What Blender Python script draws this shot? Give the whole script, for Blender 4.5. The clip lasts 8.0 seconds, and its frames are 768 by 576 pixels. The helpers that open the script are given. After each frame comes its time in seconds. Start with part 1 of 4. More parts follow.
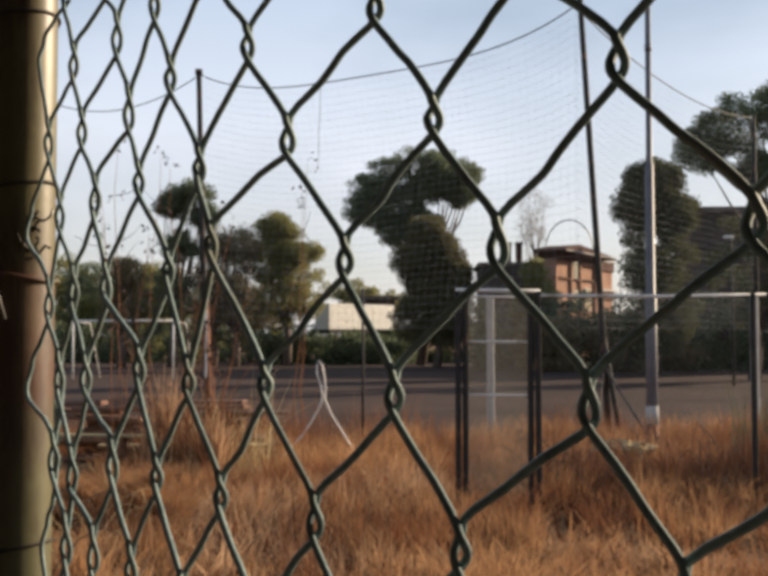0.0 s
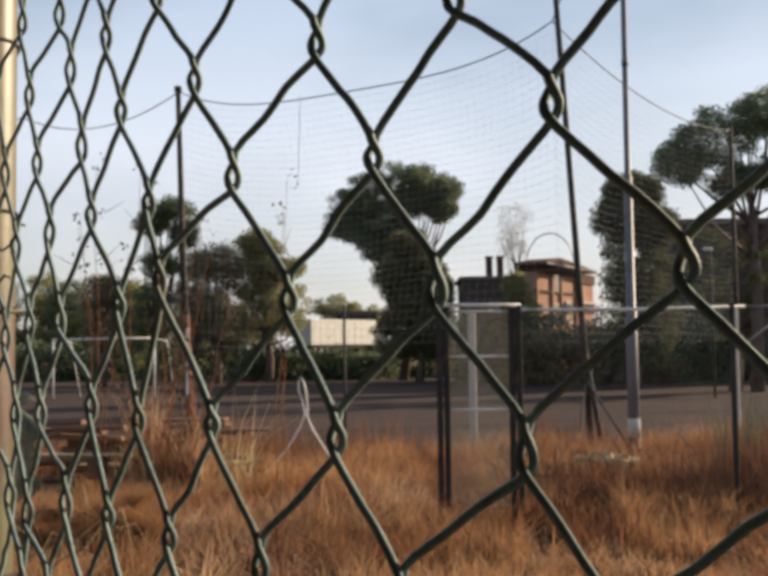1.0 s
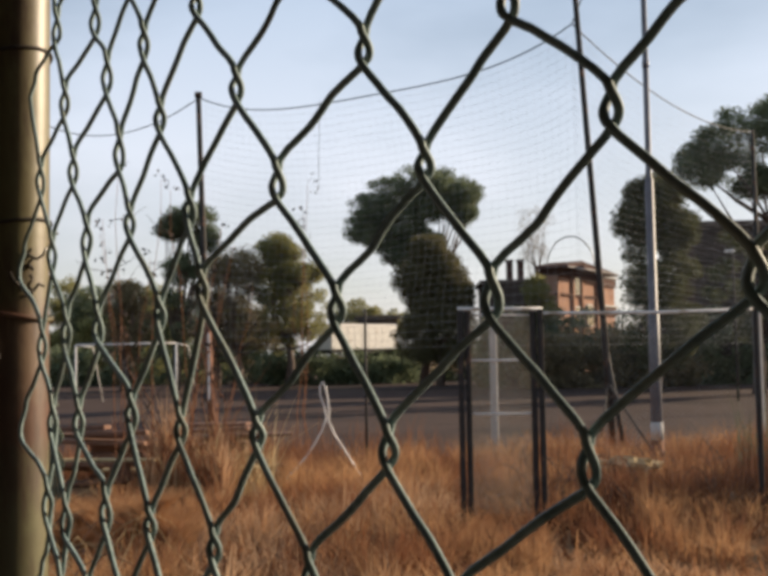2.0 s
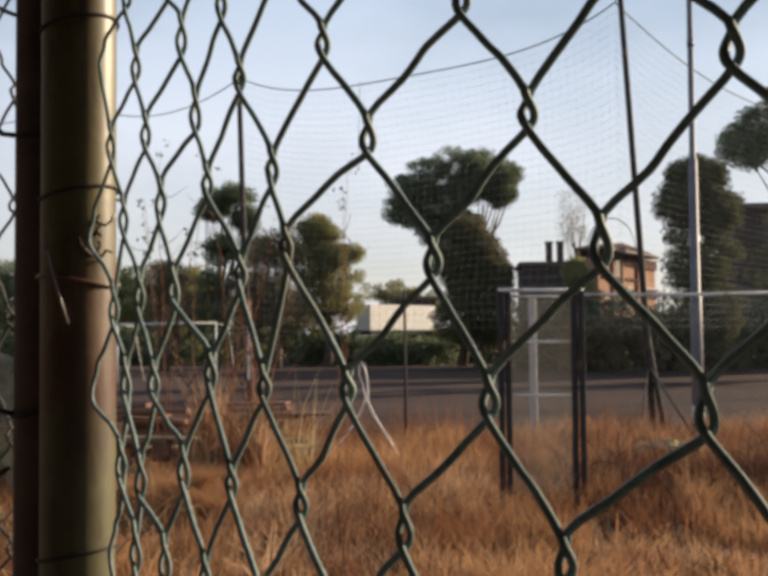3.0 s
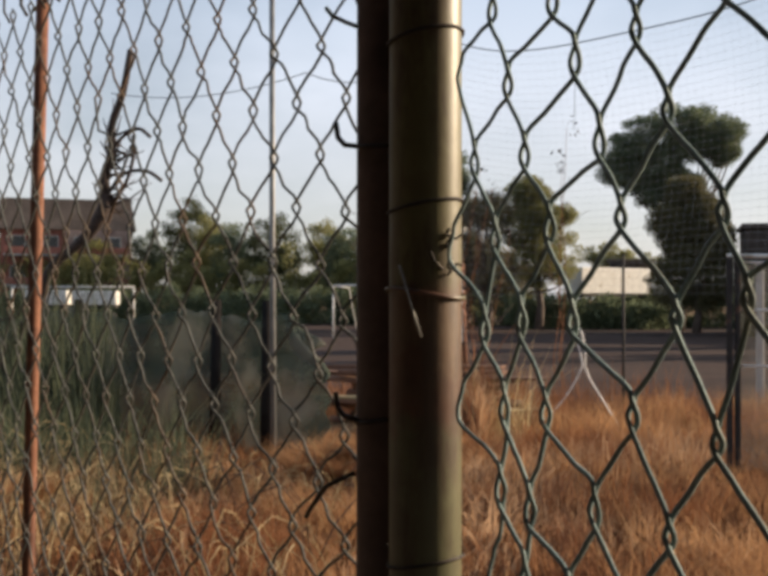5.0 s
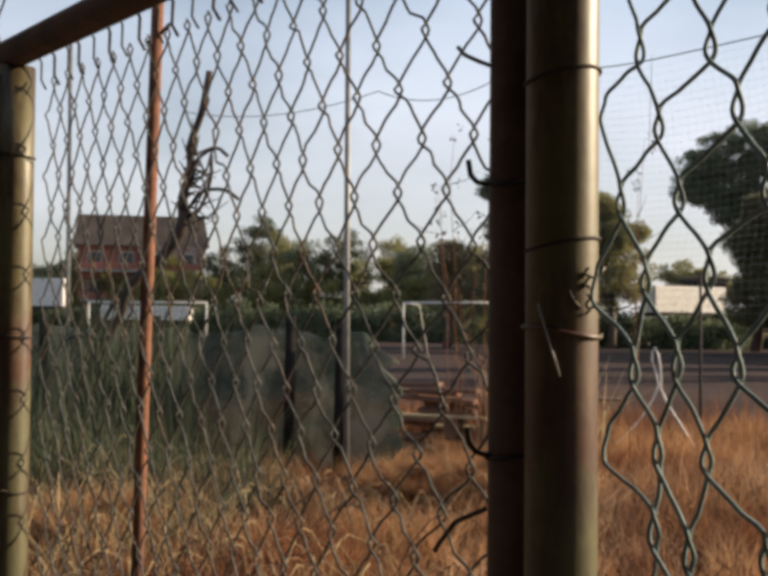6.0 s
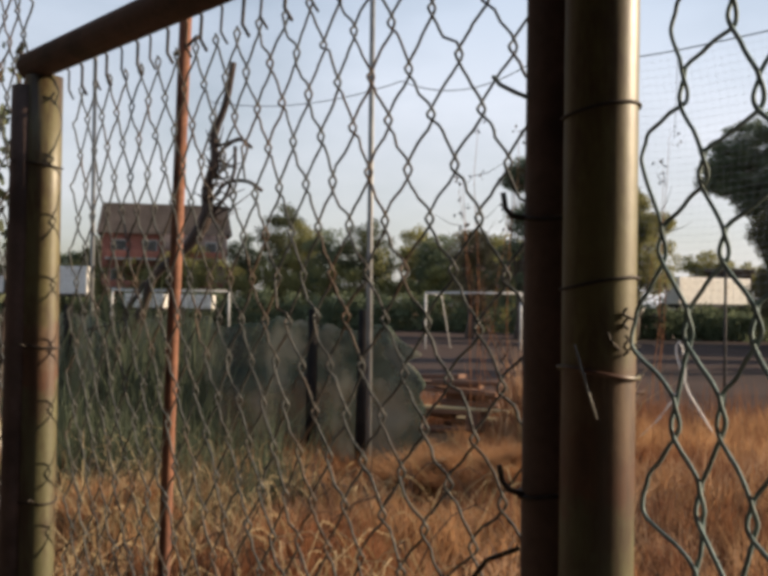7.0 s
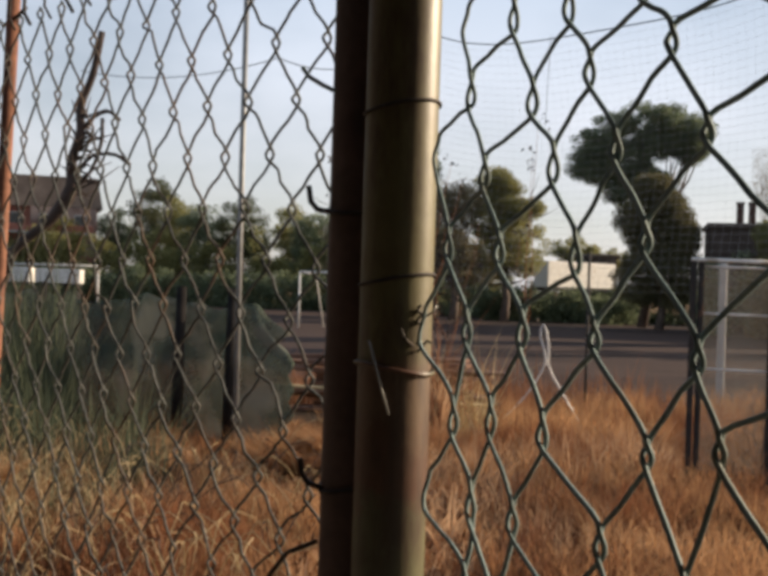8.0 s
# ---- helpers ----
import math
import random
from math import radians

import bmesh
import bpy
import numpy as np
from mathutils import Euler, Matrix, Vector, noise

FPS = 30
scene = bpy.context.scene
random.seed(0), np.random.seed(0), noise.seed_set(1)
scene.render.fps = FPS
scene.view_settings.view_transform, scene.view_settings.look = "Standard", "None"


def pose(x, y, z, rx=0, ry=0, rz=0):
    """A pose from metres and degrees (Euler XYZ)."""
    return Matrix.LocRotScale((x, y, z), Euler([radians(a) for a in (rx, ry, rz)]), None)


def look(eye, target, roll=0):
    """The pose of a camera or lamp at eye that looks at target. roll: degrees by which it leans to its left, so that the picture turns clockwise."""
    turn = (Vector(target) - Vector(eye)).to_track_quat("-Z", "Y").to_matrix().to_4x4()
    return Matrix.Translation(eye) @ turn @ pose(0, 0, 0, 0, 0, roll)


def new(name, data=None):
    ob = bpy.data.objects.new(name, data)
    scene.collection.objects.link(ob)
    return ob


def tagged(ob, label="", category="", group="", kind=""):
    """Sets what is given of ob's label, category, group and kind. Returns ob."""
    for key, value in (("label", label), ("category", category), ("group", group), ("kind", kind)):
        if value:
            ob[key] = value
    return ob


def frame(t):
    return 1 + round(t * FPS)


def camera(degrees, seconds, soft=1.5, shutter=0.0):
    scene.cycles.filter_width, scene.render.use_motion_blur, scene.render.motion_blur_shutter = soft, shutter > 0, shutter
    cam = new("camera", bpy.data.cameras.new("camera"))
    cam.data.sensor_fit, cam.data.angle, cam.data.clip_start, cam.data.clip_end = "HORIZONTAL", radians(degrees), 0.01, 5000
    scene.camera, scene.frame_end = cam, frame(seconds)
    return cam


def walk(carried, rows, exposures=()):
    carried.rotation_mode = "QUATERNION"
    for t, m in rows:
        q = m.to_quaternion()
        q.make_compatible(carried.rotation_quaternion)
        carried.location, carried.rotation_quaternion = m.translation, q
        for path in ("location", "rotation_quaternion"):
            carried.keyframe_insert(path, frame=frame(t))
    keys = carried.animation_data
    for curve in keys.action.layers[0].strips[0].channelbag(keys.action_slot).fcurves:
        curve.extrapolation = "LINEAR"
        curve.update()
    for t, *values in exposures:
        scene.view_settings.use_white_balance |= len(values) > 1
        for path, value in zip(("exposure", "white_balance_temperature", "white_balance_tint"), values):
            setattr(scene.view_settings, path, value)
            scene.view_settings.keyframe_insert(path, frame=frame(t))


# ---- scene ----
cam = camera(40.0, 8.0, soft=4.2)
PATH = [
    (0, (0.1352, 0.2591, 1.7638), (0.0820, 2.2565, 1.8519), -0.08),
    (0.5, (0.1436, 0.2622, 1.7663), (0.1157, 2.2602, 1.8514), -0.27),
    (1, (0.1478, 0.2635, 1.7718), (0.1291, 2.2600, 1.8878), -0.72),
    (1.5, (0.1478, 0.2650, 1.7744), (0.1307, 2.2605, 1.9073), -1.07),
    (2.8, (0.1185, 0.2698, 1.7673), (-0.0098, 2.2634, 1.8629), -0.48),
    (3, (0.1189, 0.2695, 1.7649), (-0.0107, 2.2633, 1.8549), -0.54),
    (3.5, (0.0968, 0.2747, 1.7648), (-0.0951, 2.2640, 1.8404), -0.52),
    (4, (0.0568, 0.2773, 1.7817), (-0.3023, 2.2435, 1.8529), -0.96),
    (4.5, (0.0288, 0.2698, 1.7938), (-0.4720, 2.2060, 1.8157), -0.21),
    (4.7, (0.0276, 0.2691, 1.7964), (-0.4795, 2.2038, 1.8106), -0.03),
    (5.8, (-0.0169, 0.2475, 1.8161), (-0.6293, 2.1508, 1.8652), 0.35),
    (6, (-0.0236, 0.2445, 1.8166), (-0.6679, 2.1372, 1.8668), 0.49),
    (6.5, (-0.0359, 0.2501, 1.8265), (-0.7213, 2.1287, 1.8608), 0.53),
    (7, (-0.0353, 0.2525, 1.8514), (-0.7190, 2.1318, 1.8804), 0.84),
    (7.5, (-0.0104, 0.2620, 1.8623), (-0.6045, 2.1717, 1.8674), 1.28),
    (8, (0.0156, 0.2719, 1.8633), (-0.4416, 2.2189, 1.8581), 1.86),
]
walk(cam, [(t, look(eye, target, roll)) for t, eye, target, roll in PATH])


# ---- light ----
SUN_AZ, SUN_EL = 60.0, 18.0
world = bpy.data.worlds.new("sky")
scene.world = world
world.use_nodes = True
wn, wl = world.node_tree.nodes, world.node_tree.links
sky = wn.new("ShaderNodeTexSky")
sky.sky_type, sky.sun_disc = "NISHITA", False
sky.sun_elevation, sky.sun_rotation = radians(SUN_EL), radians(SUN_AZ)
sky.air_density, sky.dust_density = 1.0, 1.2
geo = wn.new("ShaderNodeTexCoord")
stretch = wn.new("ShaderNodeMapping")
stretch.inputs["Scale"].default_value = (1.0, 1.0, 2.6)
clouds = wn.new("ShaderNodeTexNoise")
clouds.inputs["Scale"].default_value, clouds.inputs["Detail"].default_value = 1.7, 6.0
wl.new(geo.outputs["Generated"], stretch.inputs["Vector"])
wl.new(stretch.outputs["Vector"], clouds.inputs["Vector"])
veil = wn.new("ShaderNodeMapRange")
veil.inputs["From Min"].default_value, veil.inputs["From Max"].default_value = 0.38, 0.68
veil.inputs["To Min"].default_value, veil.inputs["To Max"].default_value = 0.24, 0.98
wl.new(clouds.outputs["Fac"], veil.inputs["Value"])
haze = wn.new("ShaderNodeMix")
haze.data_type = "RGBA"
veil_tint = wn.new("ShaderNodeMix")
veil_tint.data_type = "RGBA"
veil_tint.inputs["A"].default_value, veil_tint.inputs["B"].default_value = (9.65, 9.5, 9.8, 1), (7.65, 8.95, 11.0, 1)
wl.new(veil_tint.outputs["Result"], haze.inputs["B"])
split = wn.new("ShaderNodeSeparateXYZ")
wl.new(geo.outputs["Generated"], split.inputs["Vector"])
thin = wn.new("ShaderNodeMapRange")
thin.inputs["From Min"].default_value, thin.inputs["From Max"].default_value = 0.06, 0.36
thin.inputs["To Min"].default_value, thin.inputs["To Max"].default_value = 1.12, 0.62
wl.new(split.outputs["Z"], thin.inputs["Value"])
rise_tint = wn.new("ShaderNodeMapRange")
rise_tint.inputs["From Min"].default_value, rise_tint.inputs["From Max"].default_value = 0.05, 0.34
wl.new(split.outputs["Z"], rise_tint.inputs["Value"])
wl.new(rise_tint.outputs["Result"], veil_tint.inputs["Factor"])
veiled = wn.new("ShaderNodeMath")
veiled.operation, veiled.use_clamp = "MULTIPLY", True
wl.new(veil.outputs["Result"], veiled.inputs[0])
wl.new(thin.outputs["Result"], veiled.inputs[1])
wl.new(veiled.outputs[0], haze.inputs["Factor"])
wl.new(sky.outputs["Color"], haze.inputs["A"])
wl.new(haze.outputs["Result"], wn["Background"].inputs["Color"])
wn["Background"].inputs["Strength"].default_value = 0.0675

sun = new("sun", bpy.data.lights.new("sun", "SUN"))
sun.data.energy, sun.data.angle, sun.data.color = 4.9, radians(0.6), (1.0, 0.80, 0.58)
az, el = radians(SUN_AZ), radians(SUN_EL)
sun.matrix_world = look((math.sin(az) * math.cos(el) * 40, math.cos(az) * math.cos(el) * 40, math.sin(el) * 40), (0, 0, 0))
scene.view_settings.exposure = 0.55


# ---- materials ----
def mat(name, dark, light, rough=0.7, scale=8.0, fine=60.0, bump=0.15, metal=0.0, blotch=None, blotch_scale=3.0, blotch_at=(0.52, 0.6), per_object=0.0, depth=0.01, translucent=0.0, per_island=0.0, spec=0.5):
    """Two scales of noise between two colours, with relief; blotch: a third colour in patches of its own shape."""
    m = bpy.data.materials.new(name)
    m.use_nodes = True
    n, l = m.node_tree.nodes, m.node_tree.links
    b = n["Principled BSDF"]
    co = n.new("ShaderNodeTexCoord")
    big, small = n.new("ShaderNodeTexNoise"), n.new("ShaderNodeTexNoise")
    big.inputs["Scale"].default_value, big.inputs["Detail"].default_value = scale, 4
    small.inputs["Scale"].default_value, small.inputs["Detail"].default_value = fine, 3
    for t in (big, small):
        l.new(co.outputs["Object"], t.inputs["Vector"])
    add = n.new("ShaderNodeMath")
    add.operation = "MULTIPLY_ADD"
    add.inputs[1].default_value = 0.4
    l.new(small.outputs["Fac"], add.inputs[0])
    part2 = n.new("ShaderNodeMath")
    part2.operation = "MULTIPLY"
    part2.inputs[1].default_value = 0.6
    l.new(big.outputs["Fac"], part2.inputs[0])
    l.new(part2.outputs[0], add.inputs[2])
    rng = n.new("ShaderNodeMapRange")
    rng.inputs["From Min"].default_value, rng.inputs["From Max"].default_value = 0.34, 0.66
    l.new(add.outputs[0], rng.inputs["Value"])
    fac = rng.outputs["Result"]
    if per_object or per_island:
        src = n.new("ShaderNodeObjectInfo").outputs["Random"] if per_object else n.new("ShaderNodeNewGeometry").outputs["Random Per Island"]
        mixf = n.new("ShaderNodeMix")
        mixf.inputs[0].default_value = per_object or per_island
        l.new(fac, mixf.inputs["A"])
        l.new(src, mixf.inputs["B"])
        fac = mixf.outputs["Result"]
    mix = n.new("ShaderNodeMix")
    mix.data_type = "RGBA"
    mix.inputs["A"].default_value, mix.inputs["B"].default_value = (*dark, 1), (*light, 1)
    l.new(fac, mix.inputs["Factor"])
    col = mix.outputs["Result"]
    if blotch:
        bn = n.new("ShaderNodeTexNoise")
        bn.inputs["Scale"].default_value, bn.inputs["Detail"].default_value = blotch_scale, 5
        l.new(co.outputs["Object"], bn.inputs["Vector"])
        br = n.new("ShaderNodeMapRange")
        br.inputs["From Min"].default_value, br.inputs["From Max"].default_value = blotch_at
        l.new(bn.outputs["Fac"], br.inputs["Value"])
        mix2 = n.new("ShaderNodeMix")
        mix2.data_type = "RGBA"
        mix2.inputs["B"].default_value = (*blotch, 1)
        l.new(br.outputs["Result"], mix2.inputs["Factor"])
        l.new(col, mix2.inputs["A"])
        col = mix2.outputs["Result"]
    l.new(col, b.inputs["Base Color"])
    b.inputs["Roughness"].default_value, b.inputs["Metallic"].default_value = rough, metal
    b.inputs["Specular IOR Level"].default_value = spec
    if bump:
        bp = n.new("ShaderNodeBump")
        bp.inputs["Strength"].default_value, bp.inputs["Distance"].default_value = bump, depth
        l.new(add.outputs[0], bp.inputs["Height"])
        l.new(bp.outputs["Normal"], b.inputs["Normal"])
    if translucent:
        tr = n.new("ShaderNodeBsdfTranslucent")
        l.new(col, tr.inputs["Color"])
        ms = n.new("ShaderNodeMixShader")
        ms.inputs[0].default_value = translucent
        l.new(b.outputs[0], ms.inputs[1])
        l.new(tr.outputs[0], ms.inputs[2])
        l.new(ms.outputs[0], n["Material Output"].inputs["Surface"])
    return m


WIRE = mat("green_coated_wire", (0.11, 0.165, 0.172), (0.27, 0.35, 0.34), 0.62, 40, 300, 0.1, 0, (0.20, 0.21, 0.17), 18, (0.56, 0.72), depth=0.001, spec=0.25)
OLDWIRE = mat("weathered_green_wire", (0.045, 0.048, 0.048), (0.125, 0.13, 0.122), 0.65, 30, 300, 0.1, 0, (0.13, 0.085, 0.055), 12, (0.52, 0.66), depth=0.001)
TIE = mat("dark_tie_wire", (0.02, 0.015, 0.012), (0.06, 0.045, 0.035), 0.6, 60, 300, 0.2, 0.4, depth=0.001)
OLIVE = mat("olive_paint", (0.068, 0.058, 0.034), (0.165, 0.145, 0.076), 0.38, 14, 120, 0.12, 0, (0.125, 0.062, 0.040), 8, (0.49, 0.60), depth=0.002)
POSTPAINT = mat("flaking_cream_and_green_paint", (0.07, 0.058, 0.03), (0.18, 0.15, 0.075), 0.46, 16, 110, 0.2, 0, (0.07, 0.035, 0.02), 24, (0.54, 0.64), depth=0.002, spec=0.5)
pn_, pl_ = POSTPAINT.node_tree.nodes, POSTPAINT.node_tree.links
paint_co, height = pn_.new("ShaderNodeTexCoord"), pn_.new("ShaderNodeSeparateXYZ")
ragged, shifted = pn_.new("ShaderNodeTexNoise"), pn_.new("ShaderNodeMath")
ragged.inputs["Scale"].default_value, ragged.inputs["Detail"].default_value = 26.0, 5.0
shifted.operation = "MULTIPLY_ADD"
shifted.inputs[1].default_value = 0.11
pl_.new(paint_co.outputs["Object"], ragged.inputs["Vector"])
pl_.new(paint_co.outputs["Object"], height.inputs["Vector"])
pl_.new(ragged.outputs["Fac"], shifted.inputs[0])
pl_.new(height.outputs["Z"], shifted.inputs[2])
zones = pn_.new("ShaderNodeValToRGB")
zones.color_ramp.interpolation = "LINEAR"
# old repairs down the post: green coat, red rust, salmon primer, then the cream coat above
for at, tone in ((0.0, (0.115, 0.115, 0.058, 1)), (0.385, (0.12, 0.12, 0.06, 1)), (0.405, (0.145, 0.05, 0.03, 1)), (0.445, (0.15, 0.058, 0.035, 1)), (0.455, (0.18, 0.105, 0.065, 1)), (0.505, (0.19, 0.115, 0.07, 1)), (0.52, (0.155, 0.14, 0.058, 1)), (1.0, (0.165, 0.145, 0.066, 1))):
    stop = zones.color_ramp.elements.new(at) if 0.0 < at < 1.0 else zones.color_ramp.elements[0 if at == 0.0 else -1]
    stop.color = tone
span = pn_.new("ShaderNodeMapRange")
span.inputs["From Min"].default_value, span.inputs["From Max"].default_value = 1.4555, 2.2555
pl_.new(shifted.outputs[0], span.inputs["Value"])
pl_.new(span.outputs["Result"], zones.inputs["Fac"])
coat = pn_.new("ShaderNodeMix")
coat.data_type, coat.blend_type = "RGBA", "MIX"
coat.inputs["Factor"].default_value = 0.7
pl_.new(pn_["Principled BSDF"].inputs["Base Color"].links[0].from_socket, coat.inputs["A"])
pl_.new(zones.outputs["Color"], coat.inputs["B"])
# brown rust stains that have run down through the paint
runs, runs_map, runs_at, stained = pn_.new("ShaderNodeTexNoise"), pn_.new("ShaderNodeMapping"), pn_.new("ShaderNodeMapRange"), pn_.new("ShaderNodeMix")
runs_map.inputs["Scale"].default_value = (34, 34, 7)
runs.inputs["Scale"].default_value, runs.inputs["Detail"].default_value, runs.inputs["Roughness"].default_value = 1.0, 6.0, 0.7
runs_at.inputs["From Min"].default_value, runs_at.inputs["From Max"].default_value = 0.44, 0.6
runs_at.inputs["To Max"].default_value = 0.85
stained.data_type, stained.blend_type = "RGBA", "MIX"
stained.inputs["B"].default_value = (0.062, 0.034, 0.022, 1)
pl_.new(paint_co.outputs["Object"], runs_map.inputs["Vector"])
pl_.new(runs_map.outputs["Vector"], runs.inputs["Vector"])
pl_.new(runs.outputs["Fac"], runs_at.inputs["Value"])
pl_.new(runs_at.outputs["Result"], stained.inputs["Factor"])
pl_.new(coat.outputs["Result"], stained.inputs["A"])
pl_.new(stained.outputs["Result"], pn_["Principled BSDF"].inputs["Base Color"])
MAROON = mat("maroon_rust", (0.09, 0.063, 0.054), (0.165, 0.105, 0.09), 0.7, 16, 120, 0.3, 0, (0.07, 0.045, 0.04), 6, depth=0.002)
RAILRUST = mat("dark_rail_rust", (0.045, 0.025, 0.019), (0.11, 0.055, 0.04), 0.8, 16, 120, 0.3, 0, (0.035, 0.02, 0.016), 6, depth=0.002)
RUST = mat("rust_steel", (0.14, 0.055, 0.03), (0.31, 0.135, 0.075), 0.85, 18, 140, 0.3, 0, (0.10, 0.04, 0.025), 9, depth=0.002)
GALV = mat("weathered_galvanised_steel", (0.26, 0.26, 0.25), (0.42, 0.42, 0.40), 0.45, 8, 60, 0.1, 0.5, (0.20, 0.17, 0.14), 2.5, depth=0.003)
PIPEGREY = mat("dull_grey_pipe", (0.15, 0.15, 0.15), (0.28, 0.28, 0.27), 0.5, 8, 60, 0.1, 0.2, (0.18, 0.12, 0.09), 3, (0.6, 0.7), depth=0.003)
GREYPAINT = mat("grey_pole_paint", (0.085, 0.083, 0.095), (0.15, 0.147, 0.165), 0.5, 6, 40, 0.1, 0, (0.22, 0.15, 0.12), 3, (0.66, 0.74), depth=0.003)
DARKSTEEL = mat("dark_steel", (0.014, 0.012, 0.011), (0.036, 0.031, 0.028), 0.8, 10, 60, 0.15, 0.0, (0.12, 0.06, 0.035), 5, (0.58, 0.68), depth=0.003)
WHITE = mat("chalky_white_paint", (0.58, 0.56, 0.52), (0.80, 0.78, 0.74), 0.55, 6, 50, 0.1, 0, (0.42, 0.36, 0.28), 4, (0.6, 0.72), depth=0.003)
CONCRETE = mat("pale_concrete", (0.36, 0.35, 0.33), (0.52, 0.50, 0.47), 0.9, 8, 60, 0.25, 0, depth=0.004)
EARTH = mat("dry_earth", (0.13, 0.075, 0.04), (0.27, 0.16, 0.085), 0.95, 0.9, 14, 0.5, 0, (0.20, 0.15, 0.08), 0.35, depth=0.04, spec=0.08)
CLAY = mat("dark_clay_pitch", (0.055, 0.037, 0.031), (0.084, 0.057, 0.047), 0.95, 0.25, 6, 0.3, 0, (0.038, 0.028, 0.025), 0.12, depth=0.02, spec=0.08)
STRAW = mat("dry_straw", (0.27, 0.125, 0.06), (0.66, 0.41, 0.21), 0.8, 0.5, 4, 0, 0, (0.27, 0.115, 0.056), 0.55, (0.46, 0.6), per_island=0.45, translucent=0.45, spec=0.08)
PALESTEM = mat("bleached_stem", (0.38, 0.27, 0.13), (0.68, 0.55, 0.33), 0.8, 2, 9, 0, per_island=0.6, translucent=0.2, spec=0.08)
PALESTRAW = mat("pale_pinkish_straw", (0.34, 0.20, 0.115), (0.66, 0.45, 0.28), 0.8, 2, 9, 0, per_island=0.6, translucent=0.45, spec=0.08)
REDWEED = mat("dead_red_weed", (0.15, 0.065, 0.035), (0.42, 0.205, 0.11), 0.85, 2, 9, 0, per_island=0.6, translucent=0.2, spec=0.08)
DARKWEED = mat("dark_brown_weed", (0.07, 0.032, 0.02), (0.19, 0.085, 0.045), 0.85, 2, 9, 0, per_island=0.6, translucent=0.15, spec=0.08)
GREENWEED = mat("dusty_green_weed", (0.05, 0.068, 0.045), (0.17, 0.185, 0.115), 0.7, 2, 9, 0, per_island=0.6, translucent=0.25, spec=0.08)
BARK = mat("grey_brown_bark", (0.07, 0.05, 0.04), (0.17, 0.125, 0.10), 0.9, 3, 24, 0.5, depth=0.03)
DEADWOOD = mat("dark_dead_wood", (0.025, 0.018, 0.015), (0.075, 0.05, 0.04), 0.9, 12, 80, 0.4, depth=0.006)
LEAF_PINE = mat("pine_foliage", (0.07, 0.095, 0.058), (0.25, 0.285, 0.17), 0.7, 0.5, 3, 0, per_island=0.5, translucent=0.45, spec=0.08)
LEAF_OAK = mat("olive_foliage", (0.14, 0.14, 0.058), (0.38, 0.36, 0.155), 0.7, 0.5, 3, 0, per_island=0.5, translucent=0.6, spec=0.08)
LEAF_OLIVE = mat("olive_brown_foliage", (0.13, 0.11, 0.062), (0.34, 0.28, 0.16), 0.7, 0.5, 3, 0, per_island=0.5, translucent=0.5, spec=0.08)
LEAF_IVY = mat("ivy_foliage", (0.085, 0.082, 0.044), (0.23, 0.205, 0.11), 0.7, 0.5, 3, 0, per_island=0.5, translucent=0.4, spec=0.08)
LEAF_DARK = mat("dark_foliage", (0.055, 0.066, 0.036), (0.15, 0.155, 0.08), 0.7, 0.5, 3, 0, per_island=0.5, translucent=0.3, spec=0.08)
LEAF_PALE = mat("sparse_grey_foliage", (0.28, 0.25, 0.21), (0.48, 0.44, 0.37), 0.8, 0.5, 3, 0, per_island=0.55, translucent=0.3, spec=0.08)
BRICK = mat("orange_brick", (0.27, 0.155, 0.108), (0.47, 0.285, 0.205), 0.9, 1.2, 20, 0.2, depth=0.01, spec=0.08)
REDWALL = mat("red_render_wall", (0.22, 0.095, 0.075), (0.36, 0.15, 0.115), 0.9, 0.8, 14, 0.2, depth=0.01, spec=0.08)
STUCCO = mat("dusty_pink_stucco", (0.24, 0.17, 0.145), (0.36, 0.27, 0.23), 0.9, 0.7, 12, 0.2, 0, (0.19, 0.12, 0.10), 0.6, depth=0.01, spec=0.08)
ROOF = mat("dark_roof", (0.085, 0.068, 0.058), (0.17, 0.135, 0.115), 0.9, 1, 12, 0.3, depth=0.02, spec=0.08)
TILE = mat("clay_roof_tile", (0.07, 0.04, 0.033), (0.13, 0.075, 0.06), 0.9, 1, 12, 0.3, depth=0.02, spec=0.08)
DARKWALL = mat("brown_dark_wall", (0.05, 0.04, 0.035), (0.10, 0.08, 0.07), 0.9, 0.7, 10, 0.2, depth=0.02, spec=0.08)
WINDOW = mat("dark_window_glass", (0.012, 0.013, 0.015), (0.03, 0.03, 0.035), 0.12, 2, 10, 0)
NETTING = mat("grey_nylon_cord", (0.40, 0.41, 0.42), (0.56, 0.57, 0.58), 0.8, 3, 20, 0)
CABLE = mat("dark_cable", (0.03, 0.03, 0.032), (0.07, 0.07, 0.07), 0.7, 10, 60, 0)
CLOTH = mat("green_shade_cloth", (0.035, 0.058, 0.046), (0.16, 0.185, 0.145), 0.85, 2.2, 26, 0.4, 0, (0.24, 0.24, 0.195), 1.9, (0.47, 0.62), depth=0.02, translucent=0.2, spec=0.08)
TARRED = mat("tarred_timber", (0.010, 0.009, 0.009), (0.028, 0.024, 0.022), 0.9, 8, 60, 0.4, depth=0.005, spec=0.1)
RIBBON = mat("white_plastic_strip", (0.55, 0.53, 0.50), (0.80, 0.78, 0.75), 0.45, 20, 90, 0)
